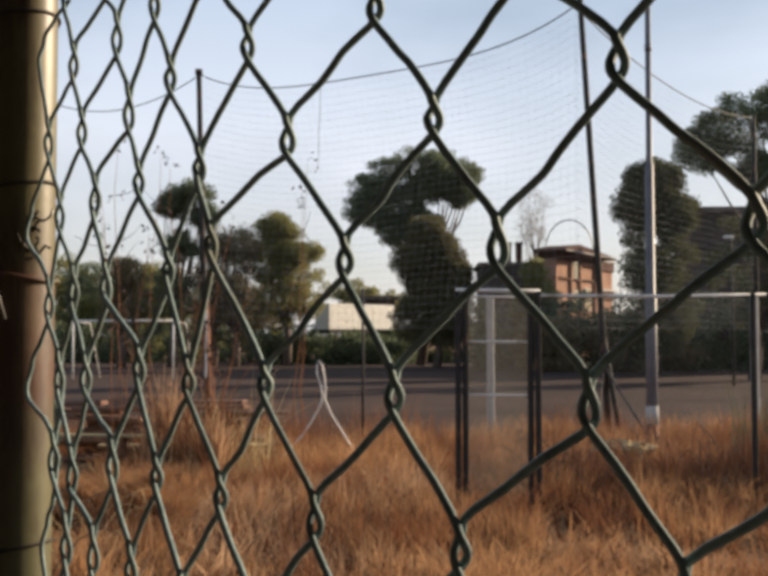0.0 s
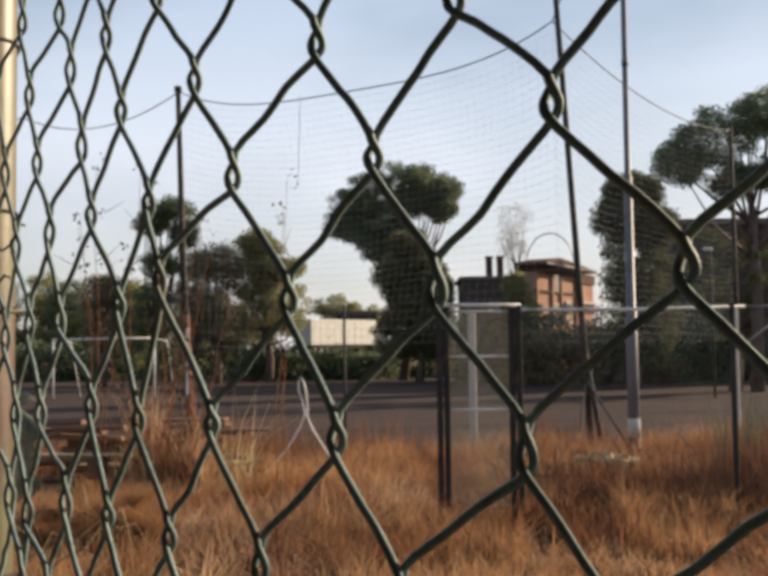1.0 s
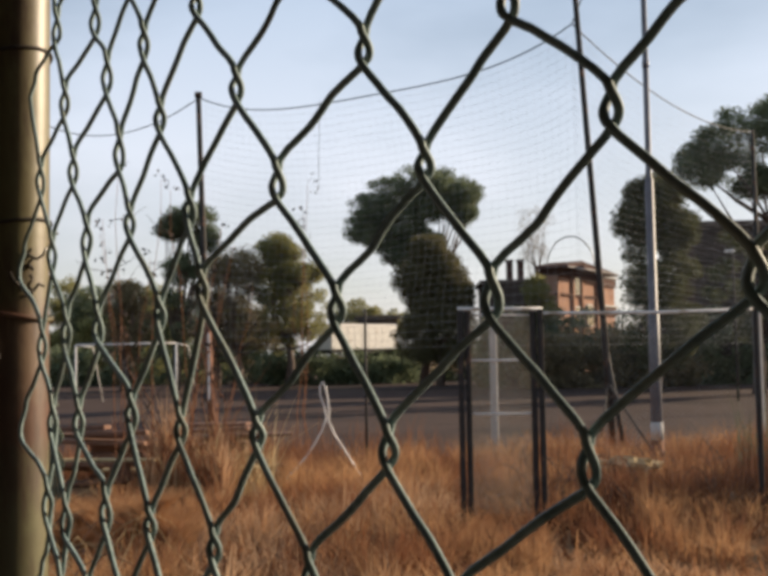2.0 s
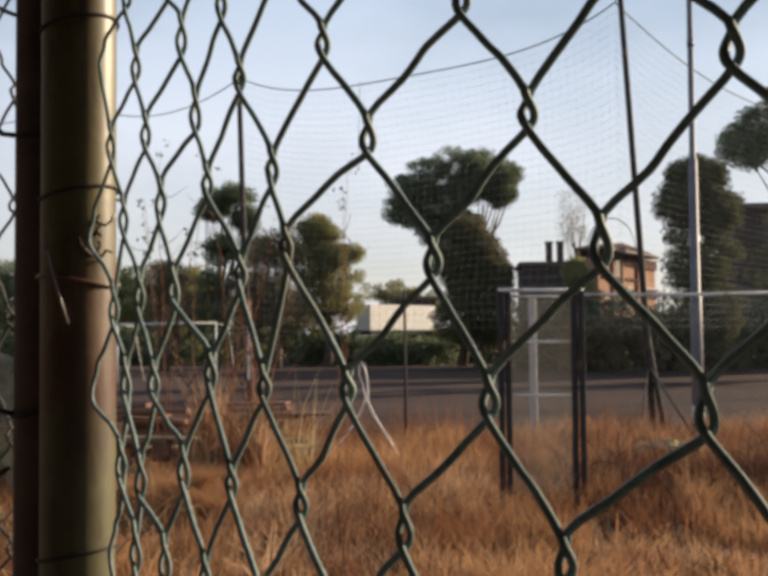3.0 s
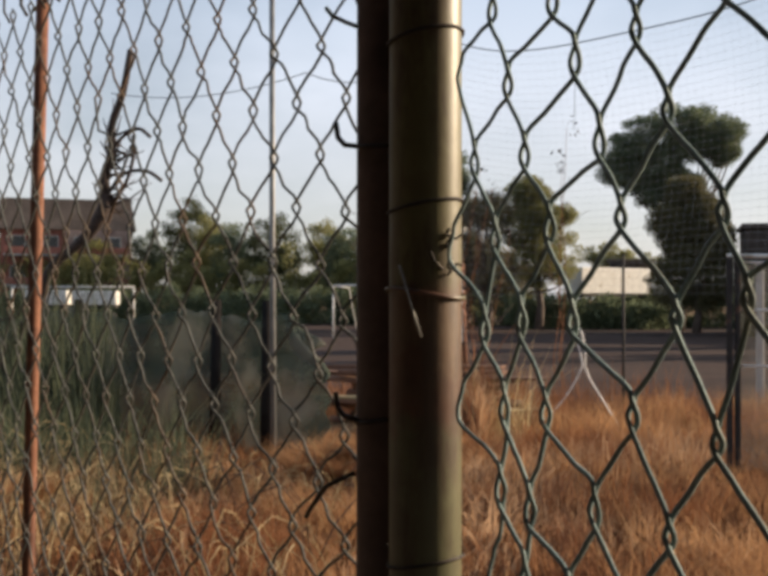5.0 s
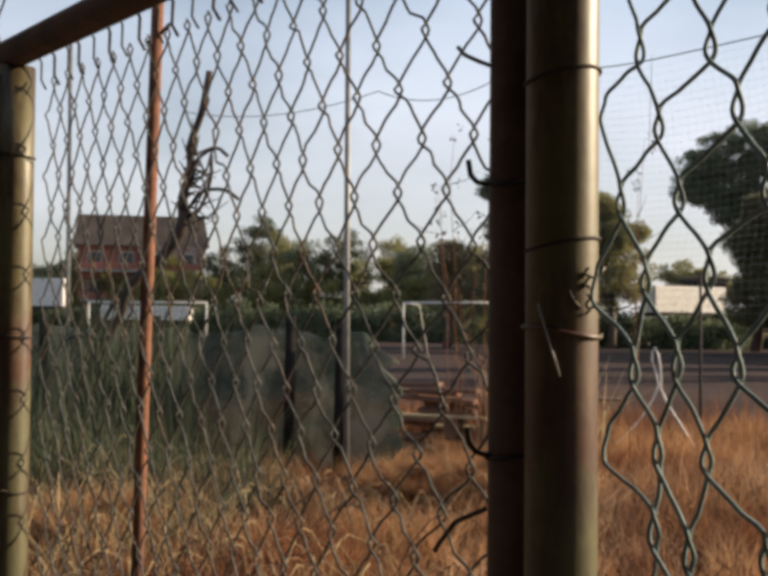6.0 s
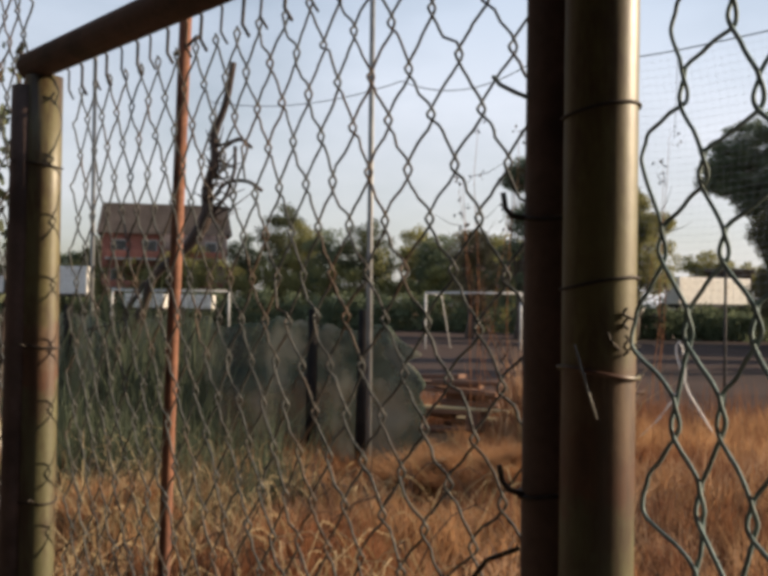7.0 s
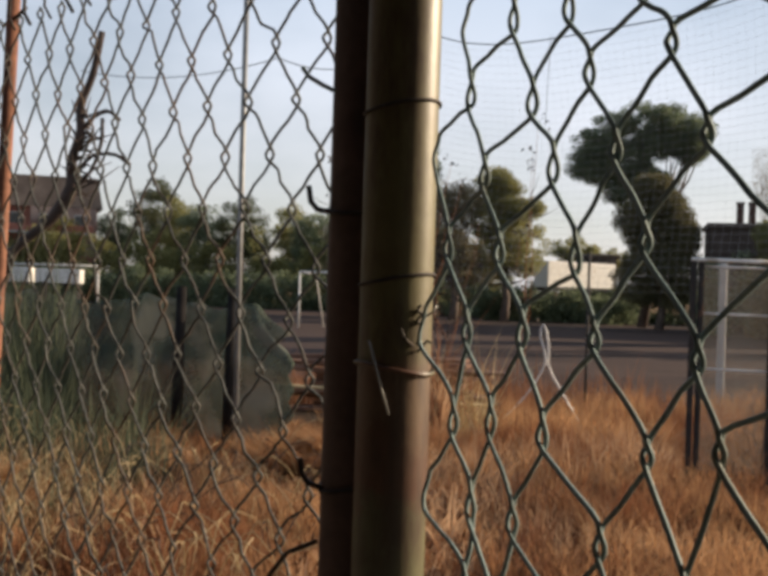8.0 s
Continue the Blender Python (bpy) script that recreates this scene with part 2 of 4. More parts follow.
PLANK = mat("weathered_plank", (0.12, 0.06, 0.04), (0.27, 0.145, 0.09), 0.9, 5, 40, 0.3, per_object=0.5, depth=0.006)


# the shade cloth's open weave lets some light straight through
cn, cl = CLOTH.node_tree.nodes, CLOTH.node_tree.links
gaps, weave = cn.new("ShaderNodeBsdfTransparent"), cn.new("ShaderNodeMixShader")
weave.inputs[0].default_value = 0.3
cl.new(cn["Material Output"].inputs["Surface"].links[0].from_socket, weave.inputs[1])
cl.new(gaps.outputs[0], weave.inputs[2])
cl.new(weave.outputs[0], cn["Material Output"].inputs["Surface"])


# ---- mesh helpers ----
def mesh_of(name, verts, faces, smooth=False):
    me = bpy.data.meshes.new(name)
    me.from_pydata([tuple(v) for v in verts], [], faces)
    me.validate()
    if smooth:
        me.polygons.foreach_set("use_smooth", [True] * len(me.polygons))
    return me


def thing(name, at, label, category, group="", kind="", turn=0.0):
    ob = new(name)
    ob.matrix_world = pose(*at, 0, 0, turn)
    return tagged(ob, label, category, group, kind)


def part(name, data, material, parent=None, label="", at=None):
    """data: a bmesh or a mesh, in its parent's space."""
    if isinstance(data, bmesh.types.BMesh):
        me = bpy.data.meshes.new(name)
        data.to_mesh(me)
        data.free()
        data = me
    if not data.materials:
        data.materials.append(material)
    ob = new(name, data)
    ob.parent = parent
    if at is not None:
        ob.matrix_local = at
    return tagged(ob, label)


def box(sx, sy, sz, at=(0, 0, 0), bevel=0.01, bm=None, rz=0.0):
    bm = bm or bmesh.new()
    got = bmesh.ops.create_cube(bm, size=1, matrix=pose(*at, 0, 0, rz) @ Matrix.Diagonal((sx, sy, sz, 1)))
    if bevel:
        edges = {e for v in got["verts"] for e in v.link_edges}
        bmesh.ops.bevel(bm, geom=list(edges), offset=min(bevel, min(sx, sy, sz) * 0.3), segments=1, affect="EDGES")
    return bm


def tube_data(points, radii, sides=8, base=0, closed=True):
    """Vertices and faces of a tube along points."""
    pts = [Vector(p) for p in points]
    if not isinstance(radii, (list, tuple)):
        radii = [radii] * len(pts)
    verts, faces = [], []
    ref = Vector((0.31, 0.9, 0.17))
    first = (pts[1] - pts[0]).normalized()
    side = (ref - first * ref.dot(first)).normalized()
    for i, p in enumerate(pts):
        d = (pts[min(i + 1, len(pts) - 1)] - pts[max(i - 1, 0)])
        d = d.normalized() if d.length > 1e-9 else first
        side = side - d * side.dot(d)
        side = side.normalized() if side.length > 1e-6 else d.orthogonal().normalized()
        up = d.cross(side)
        for k in range(sides):
            a = 2 * math.pi * k / sides
            verts.append(p + (side * math.cos(a) + up * math.sin(a)) * radii[i])
    for i in range(len(pts) - 1):
        for k in range(sides):
            a, b = base + i * sides + k, base + i * sides + (k + 1) % sides
            faces.append((a, b, b + sides, a + sides))
    if closed:
        faces.append(tuple(base + k for k in range(sides))[::-1])
        faces.append(tuple(base + (len(pts) - 1) * sides + k for k in range(sides)))
    return verts, faces


def flowing(points, n):
    """A smooth curve through the points, n steps to each stretch; stretches of unlike length don't overshoot."""
    p = [Vector(q) for q in points]
    out = []
    for i in range(len(p) - 1):
        b, c = p[i], p[i + 1]
        a = p[i - 1] if i else b - (c - b)
        d = p[i + 2] if i + 2 < len(p) else c + (c - b)
        t1 = max((b - a).length, 1e-6) ** 0.5
        t2 = t1 + max((c - b).length, 1e-6) ** 0.5
        t3 = t2 + max((d - c).length, 1e-6) ** 0.5
        for k in range(n):
            t = t1 + (t2 - t1) * k / n
            q1, q2, q3 = a.lerp(b, t / t1), b.lerp(c, (t - t1) / (t2 - t1)), c.lerp(d, (t - t2) / (t3 - t2))
            out.append(q1.lerp(q2, t / t2).lerp(q2.lerp(q3, (t - t1) / (t3 - t1)), (t - t1) / (t2 - t1)))
    return out + [p[-1]]


def tube(name, points, radii, sides=8):
    v, f = tube_data(points, radii, sides)
    return mesh_of(name, v, f, True)


def tubes(name, runs, sides=6):
    verts, faces = [], []
    for points, radii in runs:
        v, f = tube_data(points, radii, sides, len(verts))
        verts += v
        faces += f
    return mesh_of(name, verts, faces, True)


def leaves_mesh(name, centres, per, spread, size, seed, flat=1.0):
    """Many small bent leaf clusters round the centres."""
    g = np.random.default_rng(seed)
    centres = np.asarray(centres, float)
    c = np.repeat(centres, per, axis=0)
    n = len(c)
    off = g.normal(0, 1, (n, 3))
    off /= np.linalg.norm(off, axis=1)[:, None]
    off *= (g.random(n) ** 0.45)[:, None] * spread
    off[:, 2] *= flat
    p = c + off
    a = g.normal(0, 1, (n, 3))
    a /= np.linalg.norm(a, axis=1)[:, None]
    b = np.cross(a, g.normal(0, 1, (n, 3)))
    b /= np.linalg.norm(b, axis=1)[:, None]
    s = size * (0.55 + 0.9 * g.random(n))[:, None]
    v = np.stack([p - a * s, p + b * s * 0.45, p + a * s, p - b * s * 0.45], axis=1).reshape(-1, 3)
    me = bpy.data.meshes.new(name)
    me.vertices.add(4 * n)
    me.vertices.foreach_set("co", v.ravel())
    me.loops.add(4 * n)
    me.loops.foreach_set("vertex_index", np.arange(4 * n))
    me.polygons.add(n)
    me.polygons.foreach_set("loop_start", np.arange(0, 4 * n, 4))
    me.update(calc_edges=True)
    return me


# ---- ground ----
def ground_sheet():
    """One sheet to the horizon, finer near the fence."""
    xs = [-900, -300, -120, -70, -45] + [-32 + i * 1.0 for i in range(65)] + [45, 70, 120, 300, 900]
    ys = [-300, -60, -20, -6] + [-2 + i * 0.7 for i in range(30)] + [20, 24, 30, 40, 60, 90, 140, 250, 500, 1500]
    verts, faces = [], []
    for y in ys:
        for x in xs:
            near = max(0.0, min(1.0, (19.0 - y) / 4.0)) * (1 if abs(x) < 31 else 0)
            z = near * 0.07 * noise.noise((x * 0.35, y * 0.35, 0.0)) + near * 0.03 * noise.noise((x * 1.3, y * 1.3, 4.0))
            verts.append((x, y, z))
    w = len(xs)
    for j in range(len(ys) - 1):
        for i in range(w - 1):
            a = j * w + i
            faces.append((a, a + 1, a + 1 + w, a + w))
    return mesh_of("ground", verts, faces, True)


tagged(part("ground", ground_sheet(), EARTH), "bare dry brown earth under the grass", "ground", kind="structure")


def pitch_sheet():
    verts, faces = [], []
    xs, ys = [-60 + i * 3 for i in range(38)], [17.5 + 1.5 * i for i in range(8)] + [30 + 5 * i for i in range(14)]
    for y in ys:
        for x in xs:
            edge = 0.6 * noise.noise((x * 0.3, 0, 2)) if y < 18 else 0
            verts.append((x, y + edge, 0.012))
    w = len(xs)
    for j in range(len(ys) - 1):
        for i in range(w - 1):
            a = j * w + i
            faces.append((a, a + 1, a + 1 + w, a + w))
    return mesh_of("pitch", verts, faces)


tagged(part("pitch", pitch_sheet(), CLAY), "dark bare clay football pitch with faint bands", "pitch", kind="structure")


# ---- the near fence ----
POST_A = Vector((-0.1475, 1.006, 0))
POST_B = Vector((-1.064, 1.568, 0))
RIGHT_DIR = Vector((math.cos(-0.9626), math.sin(-0.9626), 0))
LEFT_DIR = Vector((math.cos(2.5926), math.sin(2.5926), 0))


def chain_link(name, origin, way, length, along, rise, far_pitch, low, high, wire, label, seed, sag=0.004, pulled=(), fine=1, slack=1.0, eye=0.0036, tall=0.0068, coat=None, deep=0.0028,
               belly=(0.0, 0.0, 0.0), reach=(-5.5, 3.2), jitter=0.0014, pinch=0.0):
    """A panel of zigzag wires that hook into one another; each wire is a part. along, rise: how the slack knots lie, as a
    cubic in column k and row b; pulled: knots dragged aside; pinch: how much longer the eyes are drawn towards the post; belly: how the panel bulges with u squared, z and u cubed."""
    panel = thing(name, (0, 0, 0), label, "fence", "chain-link panels")
    back = Vector((-way.y, way.x, 0))
    rnd = random.Random(seed)
    jit = {}

    def bent(c, k, b):
        q = max(reach[0], min(reach[1], k))
        r = max(-3.4, min(4.2, b))
        terms = (1.0, q, r, q * q, q * r, r * r, q ** 3, q * q * r, q * r * r, r ** 3)
        v = sum(w * t for w, t in zip(c, terms))
        return v + (b - r) * 0.0465 if c is rise else v + (k - q) * far_pitch

    def knot(a, b):
        # a: half columns, b: half rows
        if (a, b) not in jit:
            k = a / 2
            u, z = bent(along, k, b), bent(rise, k, b)
            soft = noise.noise_vector((u * 6 + seed, z * 6, seed * 1.7))
            for pa, pb, du, dz in pulled:
                if (a, b) == (pa, pb):
                    u, z = u + du, z + dz
            v = max(-0.35, min(0.3, u - 0.35))
            bulge = belly[0] * v * v + belly[1] * max(-0.25, min(0.25, z - 1.88)) + belly[2] * v ** 3
            jit[a, b] = (u + rnd.gauss(0, jitter), z + rnd.gauss(0, jitter), soft.z * sag + bulge)
        return jit[a, b]

    cols = [a for a in range(-40, 80) if 0.05 < bent(along, a / 2, 0) and bent(along, (a + 1) / 2, 0) < length]
    b0, b1 = math.ceil((low - rise[0]) / 0.0465), math.floor((high - rise[0]) / 0.0465)
    for a in cols:
        pts = []
        for b in range(b0, b1 + 1):
            right = (a + b) % 2 != 0
            u, z, d = knot(a + 1 if right else a, b)
            s = 1 if right else -1
            lo, hi = knot(a if right else a + 1, b - 1), knot(a if right else a + 1, b + 1)
            dl, dh = deep * s, -deep * s
            drawn = 1.0 + pinch * max(0.0, min(1.0, (-a / 2 - 1.5) / 2))
            e, h = eye * rnd.uniform(0.75, 1.25) * drawn, tall * rnd.uniform(0.85, 1.2) * drawn
            if z < 1.1:
                pts += [(u, z - h, d + dl), (u + s * e, z, d), (u, z + h, d + dh)]
                continue
            if b > b0:
                bow = rnd.gauss(0, 0.0022) * slack
                curl = (rnd.uniform(-0.12, 0.02) if right else rnd.uniform(-0.04, 0.08)) * slack
                for f, w in ((0.33, -curl), (0.5, rnd.gauss(0, 0.02) * slack), (0.67, curl)):
                    pts.append((lo[0] + (u - lo[0]) * (f + w) + bow, lo[1] + h + (z - lo[1] - 2 * h) * f - bow, lo[2] + (d - lo[2]) * f + dl))
                pts.append((u + s * e * 0.15, z - h * 0.95, d + dl))
            pts.append((u + s * e * 0.8, z - h * 0.45, d + dl * 0.9))
            pts.append((u + s * e, z, d))
            pts.append((u + s * e * 0.8, z + h * 0.45, d + dh * 0.9))
            if b < b1:
                pts.append((u + s * e * 0.15, z + h * 0.95, d + dh))
        world_pts = [origin + way * u + back * d + Vector((0, 0, z)) for u, z, d in pts]
        cut = next((i for i, p in enumerate(world_pts) if p.z > 1.1), 0)
        part("wire", tube("wire", world_pts[:cut] + flowing(world_pts[cut:], fine), wire, 6), coat or WIRE, panel)
    return panel


# knots of the slack mesh that have been dragged out of line
SLACK = ((-1, -1, -0.022, 0.0117), (5, 1, -0.01, -0.0008), (1, 1, 0.0121, -0.0029), (-7, 3, 0.0126, -0.0125), (-6, 2, 0.0153, -0.0065), (-5, 1, 0.0123, -0.0064), (-7, -3, -0.0112, -0.0092), (2, 0, 0.006, -0.0027),
         (-2, 2, -0.0085, 0.004), (-3, -1, 0.0093, 0.0013), (-9, -1, 0.0125, -0.0026), (-10, 2, -0.0012, 0.0127), (1, -1, 0.006, -0.0015), (-3, 3, -0.0045, 0.0071), (-6, -2, -0.0095, -0.0023), (-4, -2, 0.008, 0.0028),
         (-5, -1, -0.0093, -0.0009), (0, 2, 0.0054, 0.0027), (4, 0, -0.0032, 0.003), (-8, 2, 0.0042, -0.0066), (0, -2, -0.0045, 0.0001), (-10, -2, -0.0069, -0.0021), (-3, 1, -0.0051, 0.0002), (-7, 1, 0.0027, -0.0045))
chain_link("chain_link_panel", POST_A + Vector((-0.82, -0.571, 0)) * 0.0079, RIGHT_DIR, 1.25,
           (0.42601, 0.07901, 0.00106, 0.00008, 0.00056, -0.00002, -0.00032, -0.00028, -0.00082, -0.00012),
           (1.83883, -0.00245, 0.04453, 0.0, -0.00138, -0.00097, 0.0001, -0.00001, -0.00024, -0.00026), 0.08, 0.05, 2.2, 0.0014,
           "slack diamond mesh of dark green coated wire", 3, 0.0, pulled=SLACK, fine=3, slack=0.4, eye=0.0017, tall=0.0060, deep=0.0016,
           belly=(0.192, 0.0664, 0.689), jitter=0.0007, pinch=0.8)
chain_link("chain_link_panel", POST_A + Vector((0.522, 0.853, 0)) * 0.04, LEFT_DIR, 1.06, (0.16334, 0.06758, -0.00121, -0.00189, 0.0, 0.0, 0.0, 0.0, 0.0, 0.0),
           (2.02344, 0.00378, 0.04747, -0.0007, 0.0, 0.0, 0.0, 0.0, 0.0, 0.0), 0.05, 0.05, 2.17, 0.00135,
           "diamond mesh of weathered grey-green wire hung from a rusty rail", 5, 0.001, eye=0.003, coat=OLDWIRE, reach=(-3.0, 5.0))
chain_link("chain_link_panel", POST_B + Vector((-0.02, 0.03, 0)), LEFT_DIR, 1.6, (0.05, 0.068, 0.0, 0.0, 0.0, 0.0, 0.0, 0.0, 0.0, 0.0),
           (2.0, 0.004, 0.047, 0.0, 0.0, 0.0, 0.0, 0.0, 0.0, 0.0), 0.068, 0.05, 2.5, 0.0018, "diamond mesh of weathered wire beyond the end post", 8, 0.02, coat=OLDWIRE)


def pipe(r, z0, z1, sides=20, lean=(0, 0)):
    n = 12
    pts = [(lean[0] * i / n, lean[1] * i / n, z0 + (z1 - z0) * i / n) for i in range(n + 1)]
    return tube("pipe", pts, r, sides)


def ring(r, wire, tail=0.0, seed=0, turns=1.0, rise=0.004):
    rnd = random.Random(seed)
    pts = []
    n = int(20 * turns)
    for i in range(n + 1):
        a = 2 * math.pi * i / 20 + rnd.random() * 0.02
        pts.append(((r + wire) * math.cos(a), (r + wire) * math.sin(a), rise * math.sin(a * 1.3 + seed) + 0.003 * i / 20))
    if tail:
        x, y, z = pts[-1]
        pts += [(x + tail * 0.4, y - tail * 0.2, z + 0.004), (x + tail, y - tail * 0.5, z - tail * 0.4 + 0.01)]
    return tube("ring", pts, wire, 6)


post_a = thing("fence_post", tuple(POST_A), "round steel post in flaking olive paint with rust patches", "fence post", "fence posts")
part("pipe", pipe(0.0261, 0, 2.3, 32), POSTPAINT, post_a)
post_c = thing("fence_post", (-0.1865, 1.048, 0), "dark maroon rusty steel post beside the olive one", "fence post", "fence posts")
part("pipe", pipe(0.024, 0, 2.28), MAROON, post_c)
post_b = thing("fence_post", tuple(POST_B), "round steel post in olive paint with a rusty top", "fence post", "fence posts")
part("pipe", pipe(0.0275, 0, 2.185, 28), POSTPAINT, post_b)
post_e = thing("fence_post", (-1.108, 1.555, 0), "dark maroon rusty steel post beside the end post", "fence post", "fence posts")
part("pipe", pipe(0.024, 0, 2.17, 20, (0.022, 0.004)), MAROON, post_e)
rail = thing("top_rail", (0, 0, 0), "rusty dark steel rail along the fence top", "rail")
part("pipe", tube("pipe", [POST_B + Vector((-0.035, 0.012, 2.205)), POST_B + (POST_A - POST_B) * 0.5 + Vector((-0.01, 0.008, 2.208)), POST_A + Vector((-0.03, 0.02, 2.21))], 0.023, 14), RAILRUST, rail)

stay = thing("thin_rusty_post", (-0.80, 1.517, 0), "thin rusty steel bar tied to the mesh", "post")
part("bar", tube("bar", [(-0.05, 0.02, 0), (-0.03, 0.015, 1.0), (-0.008, 0.003, 1.7), (0.014, -0.004, 2.35)], 0.0085, 10), RUST, stay)

# plain walls and overhang, added out of view to keep skylight off the posts
UNSEEN_DARK = mat("unseen_light_blocker", (0.05, 0.046, 0.045), (0.09, 0.083, 0.08), 0.95, 1.5, 18, 0.2, depth=0.01, spec=0.05)
tagged(part("sky_block_south", box(14.3, 0.3, 2.75, (0, -1.3, 1.375), 0.02), UNSEEN_DARK), "plain dark wall added out of view to block skylight", "wall", kind="structure")
for name, wx, wl_len, wh in (("sky_block_west", -4.3, 5.6, 6.0), ("sky_block_east", 7.0, 2.0, 2.75)):
    tagged(part(name, box(0.3, wl_len, wh, (wx, -1.13 + wl_len / 2, wh / 2), 0.02), UNSEEN_DARK), "plain dark side wall added out of view to block skylight", "wall", kind="structure")
tagged(part("ceiling", box(14.3, 2.3, 0.15, (0, -0.3, 2.83), 0.02), UNSEEN_DARK), "plain dark overhang added out of view to block skylight", "ceiling", kind="structure")
# unseen floor of the added dark enclosure
tagged(part("pavement", box(13.6, 2.2, 0.08, (0, -0.2, 0.04), 0.01), UNSEEN_DARK), "plain dark floor slab added out of view below the camera", "pavement", kind="structure")


# wire ties round the paired posts, and the hooks of cut wire
for z, sd, tail in ((1.993, 1, 0.0), (1.872, 2, 0.02), (1.62, 4, 0.025)):
    tie = part("tie", ring(0.0261, 0.0012, tail, sd), TIE, post_a, at=pose(0, 0, z - 0.006, 0, 0, 40 * sd))
part("tie", ring(0.0261, 0.0018, 0.0, 3), OLIVE, post_a, "painted tie band", at=pose(0, 0, 1.803))
part("twisted_tie", tube("twisted_tie", [(0.021 + 0.0016 * math.cos(i * 1.5), -0.019 + 0.0016 * math.sin(i * 1.5), 1.836 + i * 0.0018) for i in range(9)], 0.0011, 5), TIE, post_a)
part("tie_end", tube("tie_end", [(0.019, -0.019, 1.846), (0.026, -0.021, 1.843), (0.031, -0.022, 1.846), (0.033, -0.022, 1.851)], 0.0010, 5), GALV, post_a, "bright cut wire end")
part("tie_end", tube("tie_end", [(0.017, -0.02, 1.822), (0.012, -0.026, 1.828), (0.010, -0.028, 1.834)], 0.0010, 5), TIE, post_a)
part("tie_end", tube("tie_end", [(0.020, -0.018, 1.818), (0.027, -0.02, 1.826), (0.031, -0.02, 1.824)], 0.0010, 5), TIE, post_a)
part("twisted_tie", tube("twisted_tie", [(0.022 + 0.0015 * math.cos(i * 1.4), -0.022 + 0.0015 * math.sin(i * 1.4), 1.82 + i * 0.002) for i in range(7)], 0.001, 5), TIE, post_a)
for z, sd in ((1.917, 5), (1.71, 6), (1.56, 7)):
    part("tie", ring(0.024, 0.0018, 0, sd), TIE, post_c, at=pose(0, 0, z))
    part("hook", tube("hook", [(-0.02, -0.016, z), (-0.031, -0.012, z + 0.002), (-0.037, -0.010, z + 0.008), (-0.039, -0.010, z + 0.02)], 0.0022, 6), TIE, post_c)
part("hook", tube("hook", [(-0.02, -0.016, 2.008), (-0.03, -0.01, 2.013), (-0.045, 0.001, 2.022), (-0.052, 0.006, 2.03)], 0.0018, 6), WIRE, post_c)
part("cut_wire", tube("cut_wire", [(-0.022, -0.018, 1.67), (-0.05, 0.0, 1.655), (-0.066, 0.01, 1.635), (-0.07, 0.012, 1.628)], 0.0021, 6), TIE, post_c)
part("loose_wire", tube("loose_wire", [(-0.012, -0.029, 1.825), (-0.004, -0.031, 1.80), (0.004, -0.031, 1.775)], 0.0009, 5), GALV, post_a)
for z, sd in ((2.05, 8), (1.78, 9), (1.55, 10)):
    part("tie", ring(0.0275, 0.0015, 0.015, sd), TIE, post_b, at=pose(0, 0, z, 0, 0, 30 * sd))
for i in range(22):
    c = POST_B + (POST_A - POST_B) * (0.05 + i * 0.042) + Vector((0.002 * (i % 3), 0.022, 0))
    part("tie", tube("tie", [c + Vector((0.006, -0.016, 2.197)), c + Vector((0, 0.004, 2.19)), c + Vector((-0.006, 0.012, 2.165)), c + Vector((0.004, 0.01, 2.15))], 0.0016 + 0.0006 * (i % 2), 5), TIE, rail)
part("tie", tube("tie", [(-0.008, 0, 2.19), (0.02, -0.01, 2.2), (0.045, -0.03, 2.205), (0.055, -0.05, 2.195)], 0.0025, 6), TIE, stay)


brace = thing("diagonal_brace", (-1.22, 1.72, 0), "olive painted diagonal brace pipe beside the end post", "brace")
part("pipe", tube("pipe", [(0.14, 0.02, 0.04), (0.0, 0, 1.36), (-0.09, 0, 1.80), (-0.17, 0, 2.2)], 0.014, 12), OLIVE, brace)
creeper = thing("creeper", (-1.42, 1.93, 0), "dark green creeper grown through the mesh", "climbing plant")
cr = random.Random(14)
part("stem", tube("stem", [(0.0, 0, 0), (0.03, 0.01, 0.8), (-0.03, 0.0, 1.5), (0.01, 0.01, 2.35)], 0.005, 6), DEADWOOD, creeper)
tagged(part("foliage", leaves_mesh("foliage", [(cr.uniform(-0.1, 0.04), cr.uniform(-0.03, 0.03), cr.uniform(1.75, 2.45)) for _ in range(26)], 9, 0.05, 0.016, 15), GREENWEED, creeper), kind="stuff")


# ---- poles and net ----
def pole(name, at, runs, material, label, group, category="pole", sides=16):
    ob = thing(name, at, label, category, group)
    pts, radii = zip(*runs)
    part("shaft", tube("shaft", pts, list(radii), sides), material, ob)
    return ob


tall_pole = pole("net_pole", (3.36, 14.6, 0), [((0, 0, 0), 0.082), ((0, 0, 2.28), 0.074), ((0, 0, 2.3), 0.060), ((0, 0, 4.08), 0.057), ((0, 0, 4.1), 0.042), ((0.01, 0, 8.6), 0.036)], GREYPAINT,
                 "tall grey stepped steel pole with a pale foot", "net poles")
part("sleeve", tube("sleeve", [(0, 0, 0.56), (0, 0, 0.8)], 0.085, 16), CONCRETE, tall_pole, "pale painted band")
part("foot", tube("foot", [(0, 0, 0.0), (0, 0, 0.56)], 0.087, 16), RUST, tall_pole, "rusty foot")
part("joint", tube("joint", [(0.004, 0, 5.62), (0.004, 0, 5.72)], 0.047, 16), GREYPAINT, tall_pole)
